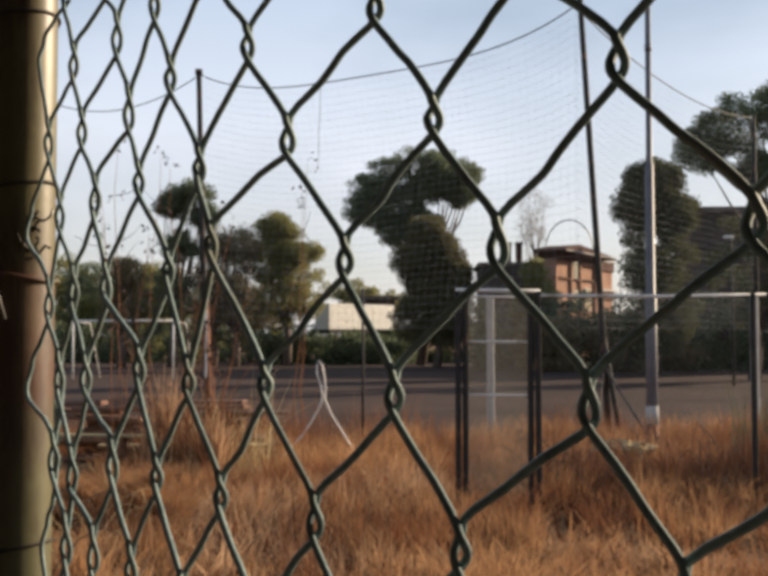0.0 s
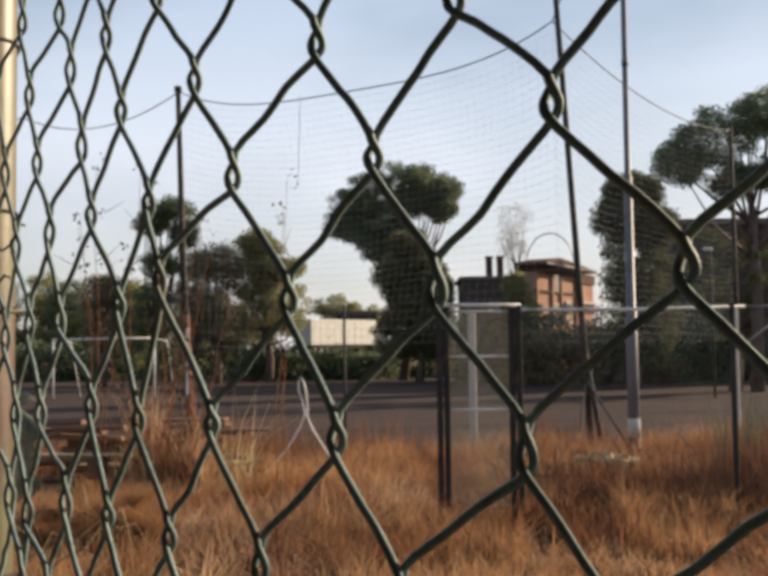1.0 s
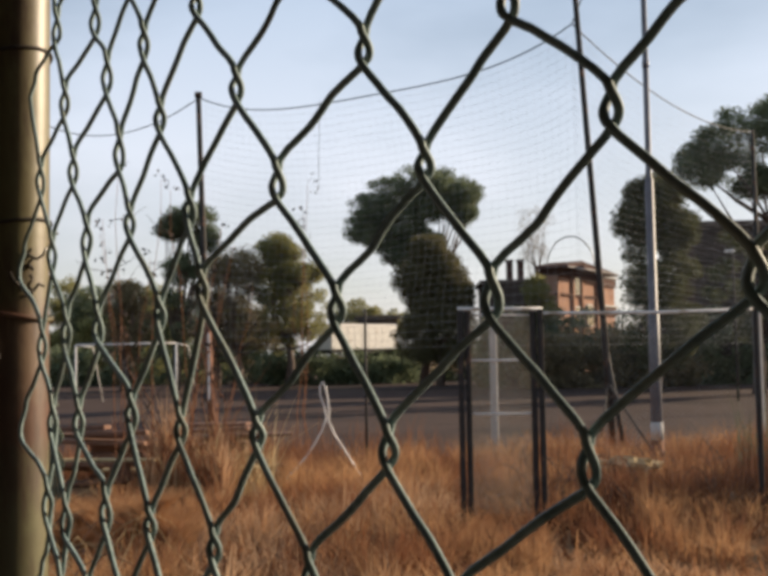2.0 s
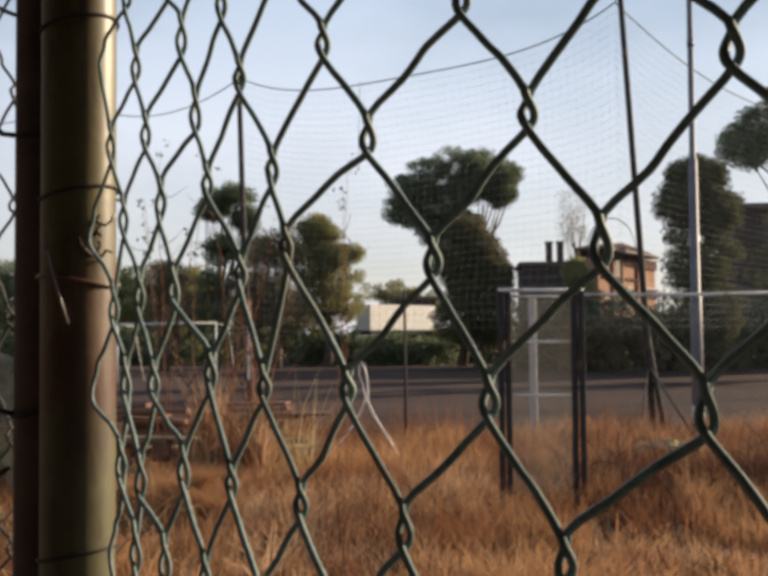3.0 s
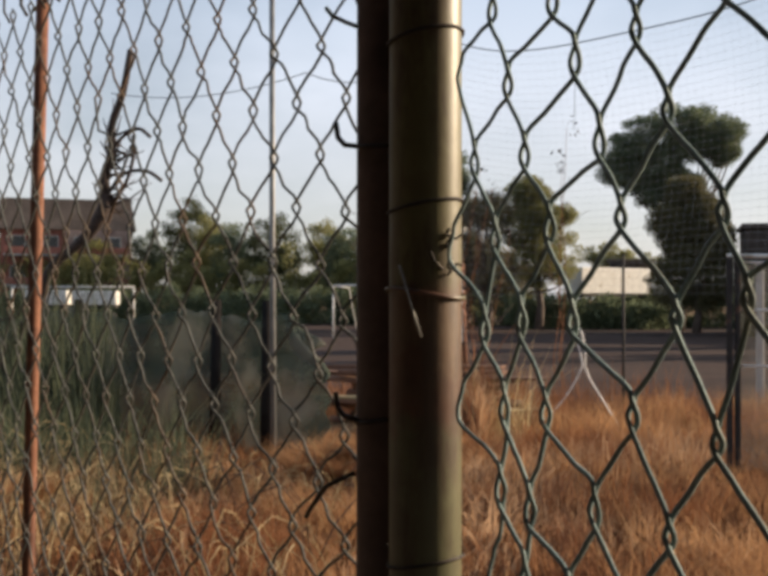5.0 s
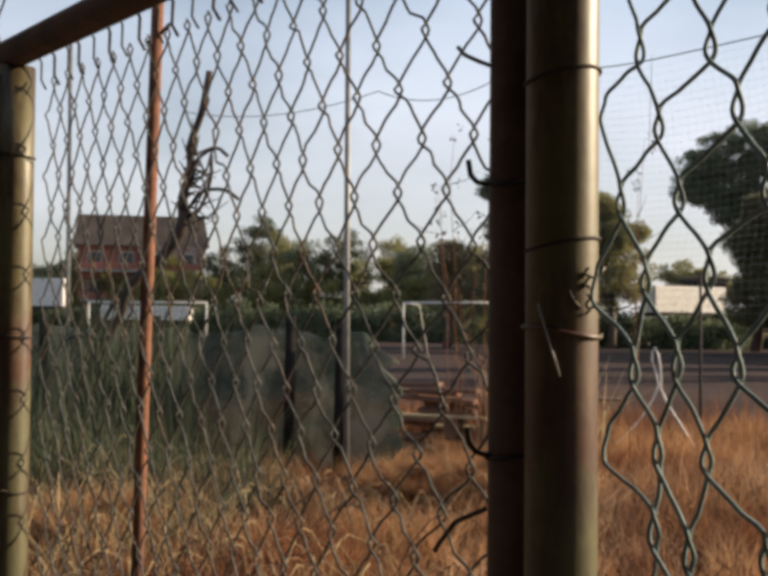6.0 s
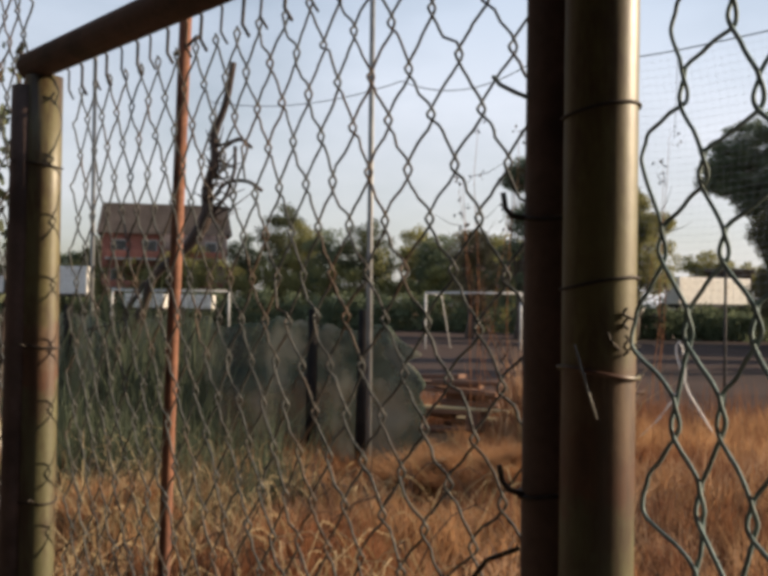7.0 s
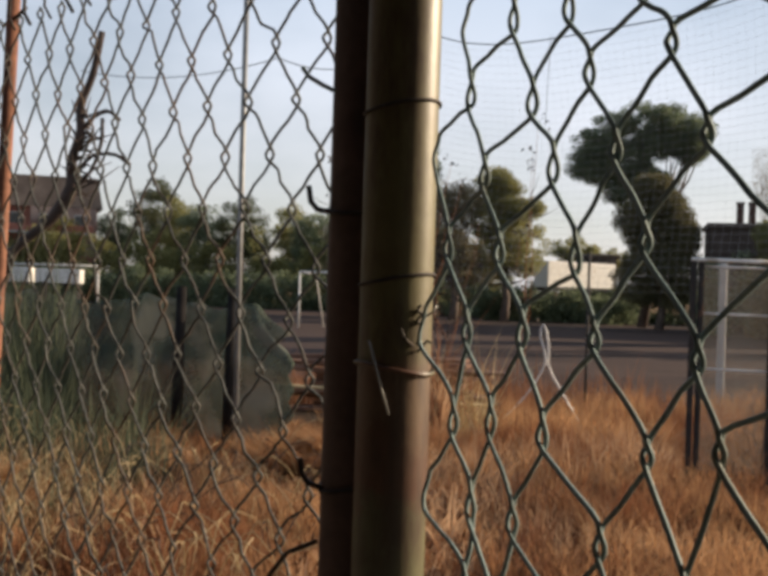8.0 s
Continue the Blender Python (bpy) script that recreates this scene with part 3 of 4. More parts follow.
leaning_pole = pole("net_pole", (3.59, 19.0, 0), [((0, 0, 0), 0.062), ((-0.16, 0, 3), 0.058), ((-0.50, 0, 8.9), 0.05)], DARKSTEEL,
                    "leaning dark steel pole propped by thin legs", "net poles")
part("prop", tube("prop", [(-0.07, 0, 1.2), (0.36, -1.9, 0.0)], 0.02, 8), DARKSTEEL, leaning_pole)
part("prop", tube("prop", [(-0.07, 0, 1.2), (-0.42, -0.9, 0.0)], 0.016, 8), DARKSTEEL, leaning_pole)
part("prop", tube("prop", [(-0.11, 0.05, 2.0), (0.16, -0.15, 0.0)], 0.045, 10), DARKSTEEL, leaning_pole)
corner_pole = pole("net_pole", (-4.70, 24.0, 0), [((0.25, 0, 0), 0.075), ((0.08, 0, 4), 0.07), ((-0.02, 0, 7.77), 0.06)], DARKSTEEL,
                   "slim dark steel pole holding the net's end", "net poles")
part("cap", tube("cap", [(-0.02, 0, 7.70), (-0.02, 0, 7.82)], 0.085, 12), DARKSTEEL, corner_pole)
part("rusty_foot", tube("rusty_foot", [(0.252, -0.002, 0), (0.152, -0.002, 2.6)], 0.082, 12), RUST, corner_pole, "flaking red rusty foot")
part("torn_strip", box(0.05, 0.012, 1.5, (0.20, -0.098, 1.55), 0.004), WHITE, corner_pole, "torn white strip tied to the pole")
part("prop", tube("prop", [(0.15, 0, 2.55), (-0.05, -0.1, 1.5), (-0.22, -0.2, 0.0)], 0.03, 8), RUST, corner_pole)
pole("net_pole", (9.6, 29.5, 0), [((0, 0, 0), 0.07), ((0, 0, 4), 0.06), ((0, 0, 7.8), 0.05)], DARKSTEEL, "slim dark steel pole at the net's far corner", "net poles")
pole("post", (-3.945, 10.52, 0), [((0.03, 0, 0), 0.031), ((0.01, 0, 2.5), 0.03), ((0, 0, 5.6), 0.028)], PIPEGREY, "slim galvanised post rising out of the dry grass", "slim posts", "post", 12)
pole("post", (-8.61, 12.27, 0), [((0.02, 0, 0), 0.03), ((0.01, 0, 2.5), 0.028), ((0, 0, 5.6), 0.027)], PIPEGREY, "slim grey steel post beyond the shade cloth", "slim posts", "post", 12)
pole("post", (-0.60, 16.0, 0), [((0, 0, 0), 0.022), ((0.0, 0, 2.45), 0.02)], DARKSTEEL, "thin dark steel post at the edge of the pitch", "slim posts", "post", 10)


def sagging(a, b, sag, n=28, power=2.0):
    a, b = Vector(a), Vector(b)
    return [a + (b - a) * (i / n) - Vector((0, 0, sag * (1 - abs(2 * i / n - 1) ** power))) for i in range(n + 1)]


N_TOP, C_TOP, R_TOP = (-4.70, 24, 7.70), (3.22, 20, 7.95), (9.6, 29.5, 7.75)
net = thing("ball_stop_net", (0, 0, 0), "fine grey square-meshed ball net sagging between tall poles", "net")


def net_wing(a, b, sag, low, cell, billow, power=2.0):
    """Cords of one wing; the rows hang under the head rope, bellied by their weight."""
    a, b = Vector(a), Vector(b)
    length = (b - a).length
    cols, n = int(length / cell), 30
    out = Vector((-(b - a).y, (b - a).x, 0)).normalized()

    def at(f, g):
        top = a.z + (b.z - a.z) * f - sag * (1 - abs(2 * f - 1) ** power)
        p = a + (b - a) * f
        p.z = top + (low - top) * g
        bell = billow * math.sin(math.pi * min(1, g * 1.1)) * math.sin(math.pi * f)
        w = noise.noise_vector((f * 5, g * 4, a.x)) * 0.05
        p.z += 0.25 * math.sin(math.pi * g) * (math.sin(f * 9 + a.x) * 0.25)
        return p + out * (bell + w.x) + Vector((w.y, 0, w.z))

    runs = []
    for i in range(cols + 1):
        runs.append(([at(i / cols, j / 12) for j in range(13)], 0.0014))
    rows = int((a.z - low) / cell)
    for j in range(1, rows + 1):
        runs.append(([at(i / n, j / rows) for i in range(n + 1)], 0.0021))
    return tubes("mesh_wing", runs, 3)


part("mesh_wing", net_wing(N_TOP, C_TOP, 0.67, 1.9, 0.165, 0.5, 3.5), NETTING, net)
part("mesh_wing", net_wing(C_TOP, R_TOP, 0.5, 1.9, 0.17, 0.3), NETTING, net)
part("head_rope", tubes("head_rope", [(sagging(N_TOP, C_TOP, 0.67, 40, 3.5), 0.014), (sagging(C_TOP, R_TOP, 0.5), 0.014), ([C_TOP, (3.27, 19.0, 8.15)], 0.012)]), CABLE, net)
rope = thing("net_cable", (0, 0, 0), "thin dark cable strung on from the net pole", "cable")
part("strand", tubes("strand", [(sagging(N_TOP, (-9.2, 26.6, 7.75), 0.55), 0.013), (sagging((-9.2, 26.6, 7.75), (-16.0, 28.5, 7.9), 0.35), 0.013)]), CABLE, rope)
lace = [(sagging((N_TOP[0] + 2.9, 22.5, 7.2), (N_TOP[0] + 2.84, 22.5, 5.3), 0.0), 0.005)]
part("lacing", tubes("lacing", lace), CABLE, net)


# ---- gate and inner fence ----
def fine_mesh(w, h, cell, r):
    """Crossed diagonal wires of a far panel."""
    runs = []
    s = -h
    while s < w:
        x0, x1 = max(s, 0), min(s + h, w)
        if x1 - x0 > 0.02:
            runs.append(([(x0, 0, x0 - s), (x1, 0, x1 - s)], r))
            runs.append(([(x0, 0.004, h - (x0 - s)), (x1, 0.004, h - (x1 - s))], r))
        s += cell
    return tubes("mesh_infill", runs, 3)


gate = thing("wire_gate", (0.645, 11.0, 0), "dark steel gate frame with pale bars and wire mesh", "gate")
for dx in (-0.045, 0.03, 0.69, 0.765):
    part("upright", box(0.06, 0.05, 2.2, (dx, 0.02 if dx in (0.03, 0.69) else 0, 1.1), 0.006), DARKSTEEL, gate)
part("lintel", tube("lintel", [(-0.07, 0, 2.215), (0.79, 0, 2.2)], 0.02, 10), WHITE, gate, "pale top rail")
part("crossbar", tube("crossbar", [(0.05, 0.02, 2.15), (0.68, 0.02, 2.14)], 0.013, 8), WHITE, gate)
part("crossbar", tube("crossbar", [(0.05, 0.02, 1.69), (0.68, 0.02, 1.685)], 0.012, 8), WHITE, gate)
part("crossbar", tube("crossbar", [(0.05, 0.02, 1.15), (0.68, 0.02, 1.145)], 0.012, 8), WHITE, gate)
part("mesh_infill", fine_mesh(0.64, 2.0, 0.055, 0.0006), GALV, gate, at=pose(0.045, 0.03, 0.12))
inner = thing("mesh_fence", (1.45, 11.1, 0), "low wire mesh fence with a pale top rail", "fence")
part("top_rail", tube("top_rail", [(0, 0, 2.16), (1.2, 0.02, 2.15), (2.3, 0.03, 2.165)], 0.017, 10), WHITE, inner)
part("top_rail", tube("top_rail", [(2.3, 0.03, 2.165), (4.6, 0.06, 2.2)], 0.012, 10), GALV, inner)
for dx in (2.16, 4.5):
    part("post", box(0.05, 0.05, 2.2, (dx, 0.02, 1.1), 0.006), DARKSTEEL, inner)
part("mesh_infill", fine_mesh(2.14, 1.95, 0.06, 0.0009), GALV, inner, at=pose(0.01, 0.03, 0.17))
part("mesh_infill", fine_mesh(2.2, 1.95, 0.06, 0.0009), GALV, inner, at=pose(2.25, 0.05, 0.17))
part("brace", tube("brace", [(2.3, 0.06, 1.78), (2.75, 0.06, 2.12)], 0.012, 8), GALV, inner)
SCREEN = mat("dusty_fine_mesh", (0.22, 0.20, 0.17), (0.34, 0.31, 0.27), 0.9, 1.5, 30, 0, translucent=0.4, spec=0.05)
sn, sl = SCREEN.node_tree.nodes, SCREEN.node_tree.links
holes, open_weave = sn.new("ShaderNodeBsdfTransparent"), sn.new("ShaderNodeMixShader")
open_weave.inputs[0].default_value = 0.87
sl.new(sn["Material Output"].inputs["Surface"].links[0].from_socket, open_weave.inputs[1])
sl.new(holes.outputs[0], open_weave.inputs[2])
sl.new(open_weave.outputs[0], sn["Material Output"].inputs["Surface"])
part("screen", box(0.63, 0.004, 1.98, (0.365, 0.045, 1.13), 0), SCREEN, gate, "fine dusty wire screen")
for x, d in ((1.52, 19.0), (6.15, 19.0)):
    cp = thing("concrete_post", (x, d, 0), "pale square concrete fence post by the pitch", "post", "concrete posts")
    part("shaft", box(0.13, 0.13, 2.42, (0, 0, 1.21), 0.02), CONCRETE, cp)

# goal with its frame
goal = thing("football_goal", (-13.18, 41.4, 0), "white steel football goal on the dark pitch", "goal")
part("goalpost", tube("goalpost", [(0, 0, 0), (0, 0, 2.31)], 0.04, 10), WHITE, goal)
part("goalpost", tube("goalpost", [(3.85, 0.5, 0), (3.85, 0.5, 2.33)], 0.04, 10), WHITE, goal)
part("crossbar", tube("crossbar", [(0, 0, 2.31), (3.85, 0.5, 2.33)], 0.04, 10), WHITE, goal)
part("stanchion", tube("stanchion", [(0, 0, 2.29), (0.4, 0.9, 2.22), (0.6, 1.6, 0)], 0.03, 8), WHITE, goal)
part("stanchion", tube("stanchion", [(3.85, 0.5, 2.31), (4.15, 1.4, 2.22), (4.3, 2.1, 0)], 0.03, 8), WHITE, goal)


far_goal = thing("football_goal", (-39.6, 58, 0), "white steel football goal before the apartment house", "goal")
part("goalpost", tube("goalpost", [(0, 0, 0), (0, 0, 2.45)], 0.06, 10), WHITE, far_goal)
part("goalpost", tube("goalpost", [(8.1, 0.6, 0), (8.1, 0.6, 2.45)], 0.06, 10), WHITE, far_goal)
part("crossbar", tube("crossbar", [(0, 0, 2.45), (8.1, 0.6, 2.45)], 0.06, 10), WHITE, far_goal)


# ---- trees ----
def tree(name, at, label, blobs, leaf, seed, clumps=26, per=150, spread=0.75, size=0.16, trunk=0.28, fork=0.35, lean=0.0, category="tree", flat=0.75, limbs=True):
    """blobs: (x, y, z, rx, ry, rz) of the crown's masses, from the tree's foot."""
    rnd = random.Random(seed)
    ob = thing(name, at, label, category)
    centres = []
    for bx, by, bz, rx, ry, rz in blobs:
        for _ in range(int(clumps * 1.7)):
            d = Vector((rnd.gauss(0, 1), rnd.gauss(0, 1), rnd.gauss(0, 1))).normalized() * (rnd.random() ** 0.35)
            centres.append((bx + d.x * rx, by + d.y * ry, bz + d.z * rz))
    if limbs:
        top = min(b[2] - b[5] * 0.4 for b in blobs)
        foot = Vector((0, 0, 0))
        head = Vector((lean, 0, max(0.8, top * (1 - fork * 0.3))))
        part("trunk", tube("trunk", [foot, foot.lerp(head, 0.5) + Vector((0.12, 0, 0)), head], [trunk, trunk * 0.75, trunk * 0.55], 10), BARK, ob)
        runs = []
        for c in rnd.sample(centres, min(len(centres), 22)):
            c = Vector(c)
            start = foot.lerp(head, rnd.uniform(0.7, 1.0))
            mid = start.lerp(c, 0.5) + Vector((rnd.uniform(-0.3, 0.3), rnd.uniform(-0.3, 0.3), -0.25))
            runs.append(([start, mid, c], [trunk * 0.3, trunk * 0.17, trunk * 0.05]))
        if category == "far tree":
            tagged(part("branchwork", tubes("branchwork", runs, 4), BARK, ob), kind="stuff")
        else:
            for pts, radii in runs:
                part("limb", tube("limb", pts, radii, 5), BARK, ob)
    tagged(part("crown", leaves_mesh("crown", centres, int(per * 0.95), spread * 0.64, size * 0.5, seed, flat), leaf, ob), kind="stuff")
    return ob


tree("umbrella_pine", (0.6, 60, 0), "tall umbrella pine with a broad domed crown",
     [(-0.2, 0, 11.25, 1.9, 2.2, 1.15), (1.5, 0, 11.15, 1.6, 1.9, 1.15), (2.5, 0, 10.6, 1.0, 1.4, 1.0), (-1.7, 0, 10.6, 1.7, 2.0, 1.1), (-2.9, 0, 9.7, 1.3, 1.6, 1.2), (-3.4, 0, 9.0, 0.9, 1.1, 0.9), (-2.5, 0, 8.5, 1.2, 1.2, 0.7),
      (-1.3, 0, 9.2, 1.5, 1.3, 0.9), (0.3, 0, 10.0, 1.4, 1.2, 0.8), (2.3, 0, 9.6, 0.8, 0.9, 0.55), (1.3, 0, 10.2, 1.1, 1.2, 0.7), (-1.5, 0, 7.6, 1.1, 1.0, 0.9), (-0.4, 0, 8.2, 1.2, 1.0, 0.9), (0.6, 0, 7.8, 0.8, 0.8, 0.8)], LEAF_PINE, 11, 36, 210, 0.66, 0.105, 0.3, lean=0.75)
tree("ivy_clad_tree", (1.45, 57, 0), "dense dark olive tree beneath the umbrella pine", [(-0.5, 0, 7.2, 1.0, 0.9, 0.8), (-1.3, 0, 5.7, 1.0, 1.0, 1.3), (0.3, 0, 5.9, 1.1, 1.0, 1.3), (-1.1, 0, 2.9, 1.2, 1.0, 1.8), (0.7, 0, 2.9, 1.2, 1.0, 1.9), (1.2, 0, 4.9, 0.55, 0.6, 0.7), (-0.4, 0, 4.4, 1.0, 0.8, 1.2)], LEAF_IVY, 12, 74, 190, 0.75, 0.115, 0.25)
tree("small_tree", (6.25, 53, 0), "small bright olive tree in front of the annex", [(0, 0, 4.8, 0.6, 0.7, 0.6), (0.25, 0, 3.7, 0.85, 0.8, 0.9), (-0.3, 0, 2.2, 0.9, 0.8, 1.2)], LEAF_OAK, 21, 26, 150, 0.6, 0.11, 0.14)
tree("broadleaf_tree", (-7.0, 60, 0), "rounded olive-green tree at the pitch's far side", [(-0.7, 0, 7.7, 1.1, 1.3, 0.9), (0.5, 0, 6.5, 1.4, 1.6, 1.1), (-0.9, 0, 5.8, 1.6, 1.8, 1.4), (0.9, 0, 4.2, 1.6, 2, 1.8), (-1.0, 0, 3.6, 1.7, 2, 1.9)], LEAF_OAK, 13, 40, 190, 0.7, 0.125)
tree("broadleaf_tree", (-9.6, 58, 0), "dry brownish tree in a clump with others", [(0.3, 0, 6.7, 1.3, 1.5, 1.0), (-0.6, 0, 5.2, 1.5, 1.8, 1.5), (0.6, 0, 3.2, 1.8, 2, 1.8)], LEAF_OLIVE, 14, 34, 120, 0.8, 0.12)
tree("broadleaf_tree", (-12.6, 56, 0), "taller dark tree with a small high crown", [(0.9, 0, 9.3, 1.2, 1.3, 0.55), (-0.1, 0, 8.6, 0.8, 1.0, 0.55), (1.7, 0, 8.1, 0.6, 0.8, 0.7), (0.4, 0, 6.4, 1.0, 1.0, 0.8), (0, 0, 3.6, 1.7, 1.7, 1.9)], LEAF_PINE, 15, 28, 170, 0.7, 0.12)
tree("broadleaf_tree", (-11.0, 59, 0), "dry grey-brown tree with bare trunks between others", [(0.2, 0, 6.6, 1.1, 1.3, 1.1), (-0.4, 0, 4.6, 1.3, 1.5, 1.4), (0.3, 0, 2.8, 1.6, 1.7, 1.6)], LEAF_OLIVE, 23, 30, 110, 0.8, 0.12)
tree("broadleaf_tree", (-15.6, 57, 0), "low dusty tree beside the taller dark one", [(0, 0, 5.0, 1.3, 1.3, 1.1), (0.6, 0, 3.0, 1.6, 1.5, 1.6)], LEAF_OLIVE, 22, 34, 150, 0.75, 0.125)
tree("broadleaf_tree", (-3.9, 72, 0), "low far tree behind the white trailers", [(0, 0, 4.4, 1.8, 2, 1.0), (2.4, 0, 3.6, 1.6, 2, 1.0)], LEAF_OAK, 16, 24, 150, 0.7, 0.16)
tree("cypress_like_tree", (10.25, 45, 0), "upright dark evergreen beside the house", [(0.1, 0, 8.1, 1.1, 1.2, 0.9), (-0.5, 0, 7.2, 1.0, 1.2, 1.0), (0.9, 0, 6.9, 0.9, 1.0, 1.1), (0.2, 0, 5.0, 1.5, 1.4, 1.8), (0.3, 0, 2.6, 1.6, 1.5, 1.8)], LEAF_DARK, 17, 50, 230, 0.75, 0.12)
tree("broadleaf_tree", (13.7, 40, 0), "large spreading tree with a loose high crown", [(-1.0, 0, 9.7, 1.7, 1.8, 1.1), (0.8, 0, 10.4, 1.6, 1.8, 1.0), (2.4, 0, 9.8, 1.7, 1.8, 1.2), (-2.6, 0, 8.7, 0.9, 1, 0.8), (-0.4, 0, 8.0, 1.1, 1.2, 0.5), (1.4, 0, 8.3, 1.3, 1.2, 0.6)], LEAF_PINE, 18, 32, 210, 0.7, 0.11)
tree("broadleaf_tree", (13.2, 41, 0), "dark tree in front of the tall building", [(0, 0, 4.2, 2.0, 1.6, 2.2), (2.6, 0, 4.0, 2.0, 1.6, 2.4)], LEAF_DARK, 19, 26, 200, 0.65, 0.13)
tree("bare_tree", (7.1, 60, 0), "thin nearly leafless pale tree behind the house", [(0, 0, 9.0, 1.1, 1, 0.9), (-0.2, 0, 7.6, 1.0, 0.8, 0.9)], LEAF_PALE, 20, 22, 44, 0.7, 0.075, 0.1)

rnd = random.Random(77)
x = -62.0
k = 0
while x < -13:
    hgt = 7.5 + 1.5 * noise.noise((x * 0.21, 0.4, 0)) + rnd.uniform(-0.6, 1.0) + (1.8 if -39 < x < -34 else 0)
    tree("broadleaf_tree", (x, 78 + rnd.uniform(-3, 4), 0), "olive-green tree in the far row beyond the pitch", [(0, 0, hgt * 0.68, 1.9, 1.8, hgt * 0.27), (rnd.uniform(-1, 1), 0, hgt * 0.33, 2.4, 1.8, hgt * 0.3)],
         (LEAF_OAK, LEAF_PINE, LEAF_DARK)[k % 3], 200 + k, 40, 150, 1.0, 0.17, 0.2, category="far tree")
    x += rnd.uniform(2.2, 3.4)
    k += 1


def hedge(name, x0, x1, y, height, leaf, seed, label, per=26):
    g = random.Random(seed)
    n = int((x1 - x0) * 15)
    centres = [(g.uniform(x0, x1), y + g.uniform(-0.8, 0.8), g.uniform(0.0, 1) ** 1.15 * height * (0.75 + 0.35 * noise.noise((i * 0.21, seed, 0)))) for i in range(n)]
    ob = part(name, leaves_mesh(name, centres, per * 2, 0.65, 0.13, seed, 0.8), leaf)
    return tagged(ob, label, "hedge", kind="stuff")


hedge("far_undergrowth", -62, 24, 68, 2.9, LEAF_PINE, 31, "dark undergrowth along the far edge of the pitch", 26)
hedge("far_thicket", -62, -12.5, 73, 6.0, LEAF_OAK, 34, "dense olive-green thicket below the far trees", 34)
hedge("scrub", -9.0, 0.5, 63, 2.1, LEAF_PINE, 33, "dark low scrub before the white trailer", 34)
hedge("scrub", 5.5, 13.5, 50.5, 3.1, LEAF_OLIVE, 35, "dark tangled scrub before the brick house", 60)
hedge("scrub", 3.5, 30, 52.8, 4.3, LEAF_PINE, 32, "dark green scrub along the pitch before the houses", 40)


# ---- buildings ----
def windowed(parent, xs, zs, y, ww, wh):
    for zz in zs:
        for xx in xs:
            o = part("window", box(ww + 0.16, 0.1, wh + 0.16, (xx, y, zz), 0.02), CONCRETE, parent)
            part("pane", box(ww, 0.06, wh, (xx, y - 0.035, zz), 0), WINDOW, o)


house = thing("brick_house", (8.95, 57.6, 0), "orange brick house with a low roof and deep eaves", "house", turn=60)
part("wall", box(6.0, 0.7, 5.7, (0, 0.35, 2.85), 0.03), BRICK, house)
part("fascia", box(6.3, 1.1, 0.32, (0, 0.25, 5.86), 0.03), TILE, house, "dark red-brown band under the eaves")
bm = bmesh.new()
vs = [bm.verts.new(v) for v in ((-3.6, -0.9, 6.16), (4.2, -0.9, 6.08), (-1.5, -0.9, 6.48), (-3.6, 0.9, 6.16), (4.2, 0.9, 6.08), (-1.5, 0.9, 6.48), (-3.6, -0.9, 6.02), (4.2, -0.9, 5.96), (-3.6, 0.9, 6.02), (4.2, 0.9, 5.96))]
for f in ((0, 2, 5, 3), (2, 1, 4, 5), (0, 6, 7, 1, 2), (3, 5, 4, 9, 8), (0, 3, 8, 6), (1, 7, 9, 4), (6, 8, 9, 7)):
    bm.faces.new([vs[i] for i in f])
part("roof", bm, TILE, house, "dark tiled roof with deep eaves")
part("parapet", box(2.2, 0.25, 0.34, (3.4, 0.9, 6.35), 0.02), BRICK, house)
part("gutter", box(7.7, 0.07, 0.07, (0.3, -0.94, 6.06), 0.02), CONCRETE, house, "pale gutter along the eaves")
part("wing", box(3.0, 0.7, 5.9, (4.55, 0.36, 2.95), 0.03), BRICK, house, "brown brick side wing with terraces")
for zz in (4.3, 5.97):
    part("terrace_slab", box(3.2, 0.9, 0.13, (4.65, 0.3, zz), 0.02), CONCRETE, house)
    part("terrace_wall", box(3.0, 0.08, 0.5, (4.6, -0.05, zz - 0.33), 0.02), TILE, house)
part("string_course", box(6.1, 0.12, 0.12, (0, -0.06, 4.72), 0.01), TILE, house)
for px_ in (-2.9, -0.75, 0.55, 2.9):
    part("pier", box(0.22, 0.16, 5.68, (px_, -0.08, 2.84), 0.02), BRICK, house)
windowed(house, (-0.1,), (5.3, 3.6), -0.03, 0.6, 0.95)
windowed(house, (-0.1, 1.75), (1.8,), -0.03, 0.7, 1.2)
windowed(house, (1.75,), (3.7,), -0.03, 0.8, 1.1)
part("hoop", tube("hoop", [((-0.7 - 1.3 * math.cos(math.pi * i / 16)) * 0.5, (0.7 + 1.3 * math.cos(math.pi * i / 16)) * 0.866 - 0.45, 6.2 + 1.75 * math.sin(math.pi * i / 16)) for i in range(17)], 0.035, 6), GALV, house, "thin bent metal hoop")
lamp_post = thing("street_lamp", (10.9, 36, 0), "slim dark street lamp with a pale head among the trees", "street lamp")
part("pole", tube("pole", [(0, 0, 0), (0, 0, 5.0)], [0.05, 0.03], 10), DARKSTEEL, lamp_post)
part("head", box(0.32, 0.16, 0.1, (-0.1, 0, 5.03), 0.03), WHITE, lamp_post, "small pale lamp head")
annex = thing("low_annex", (5.62, 56, 0), "dark flat-roofed annex with two chimneys", "building")
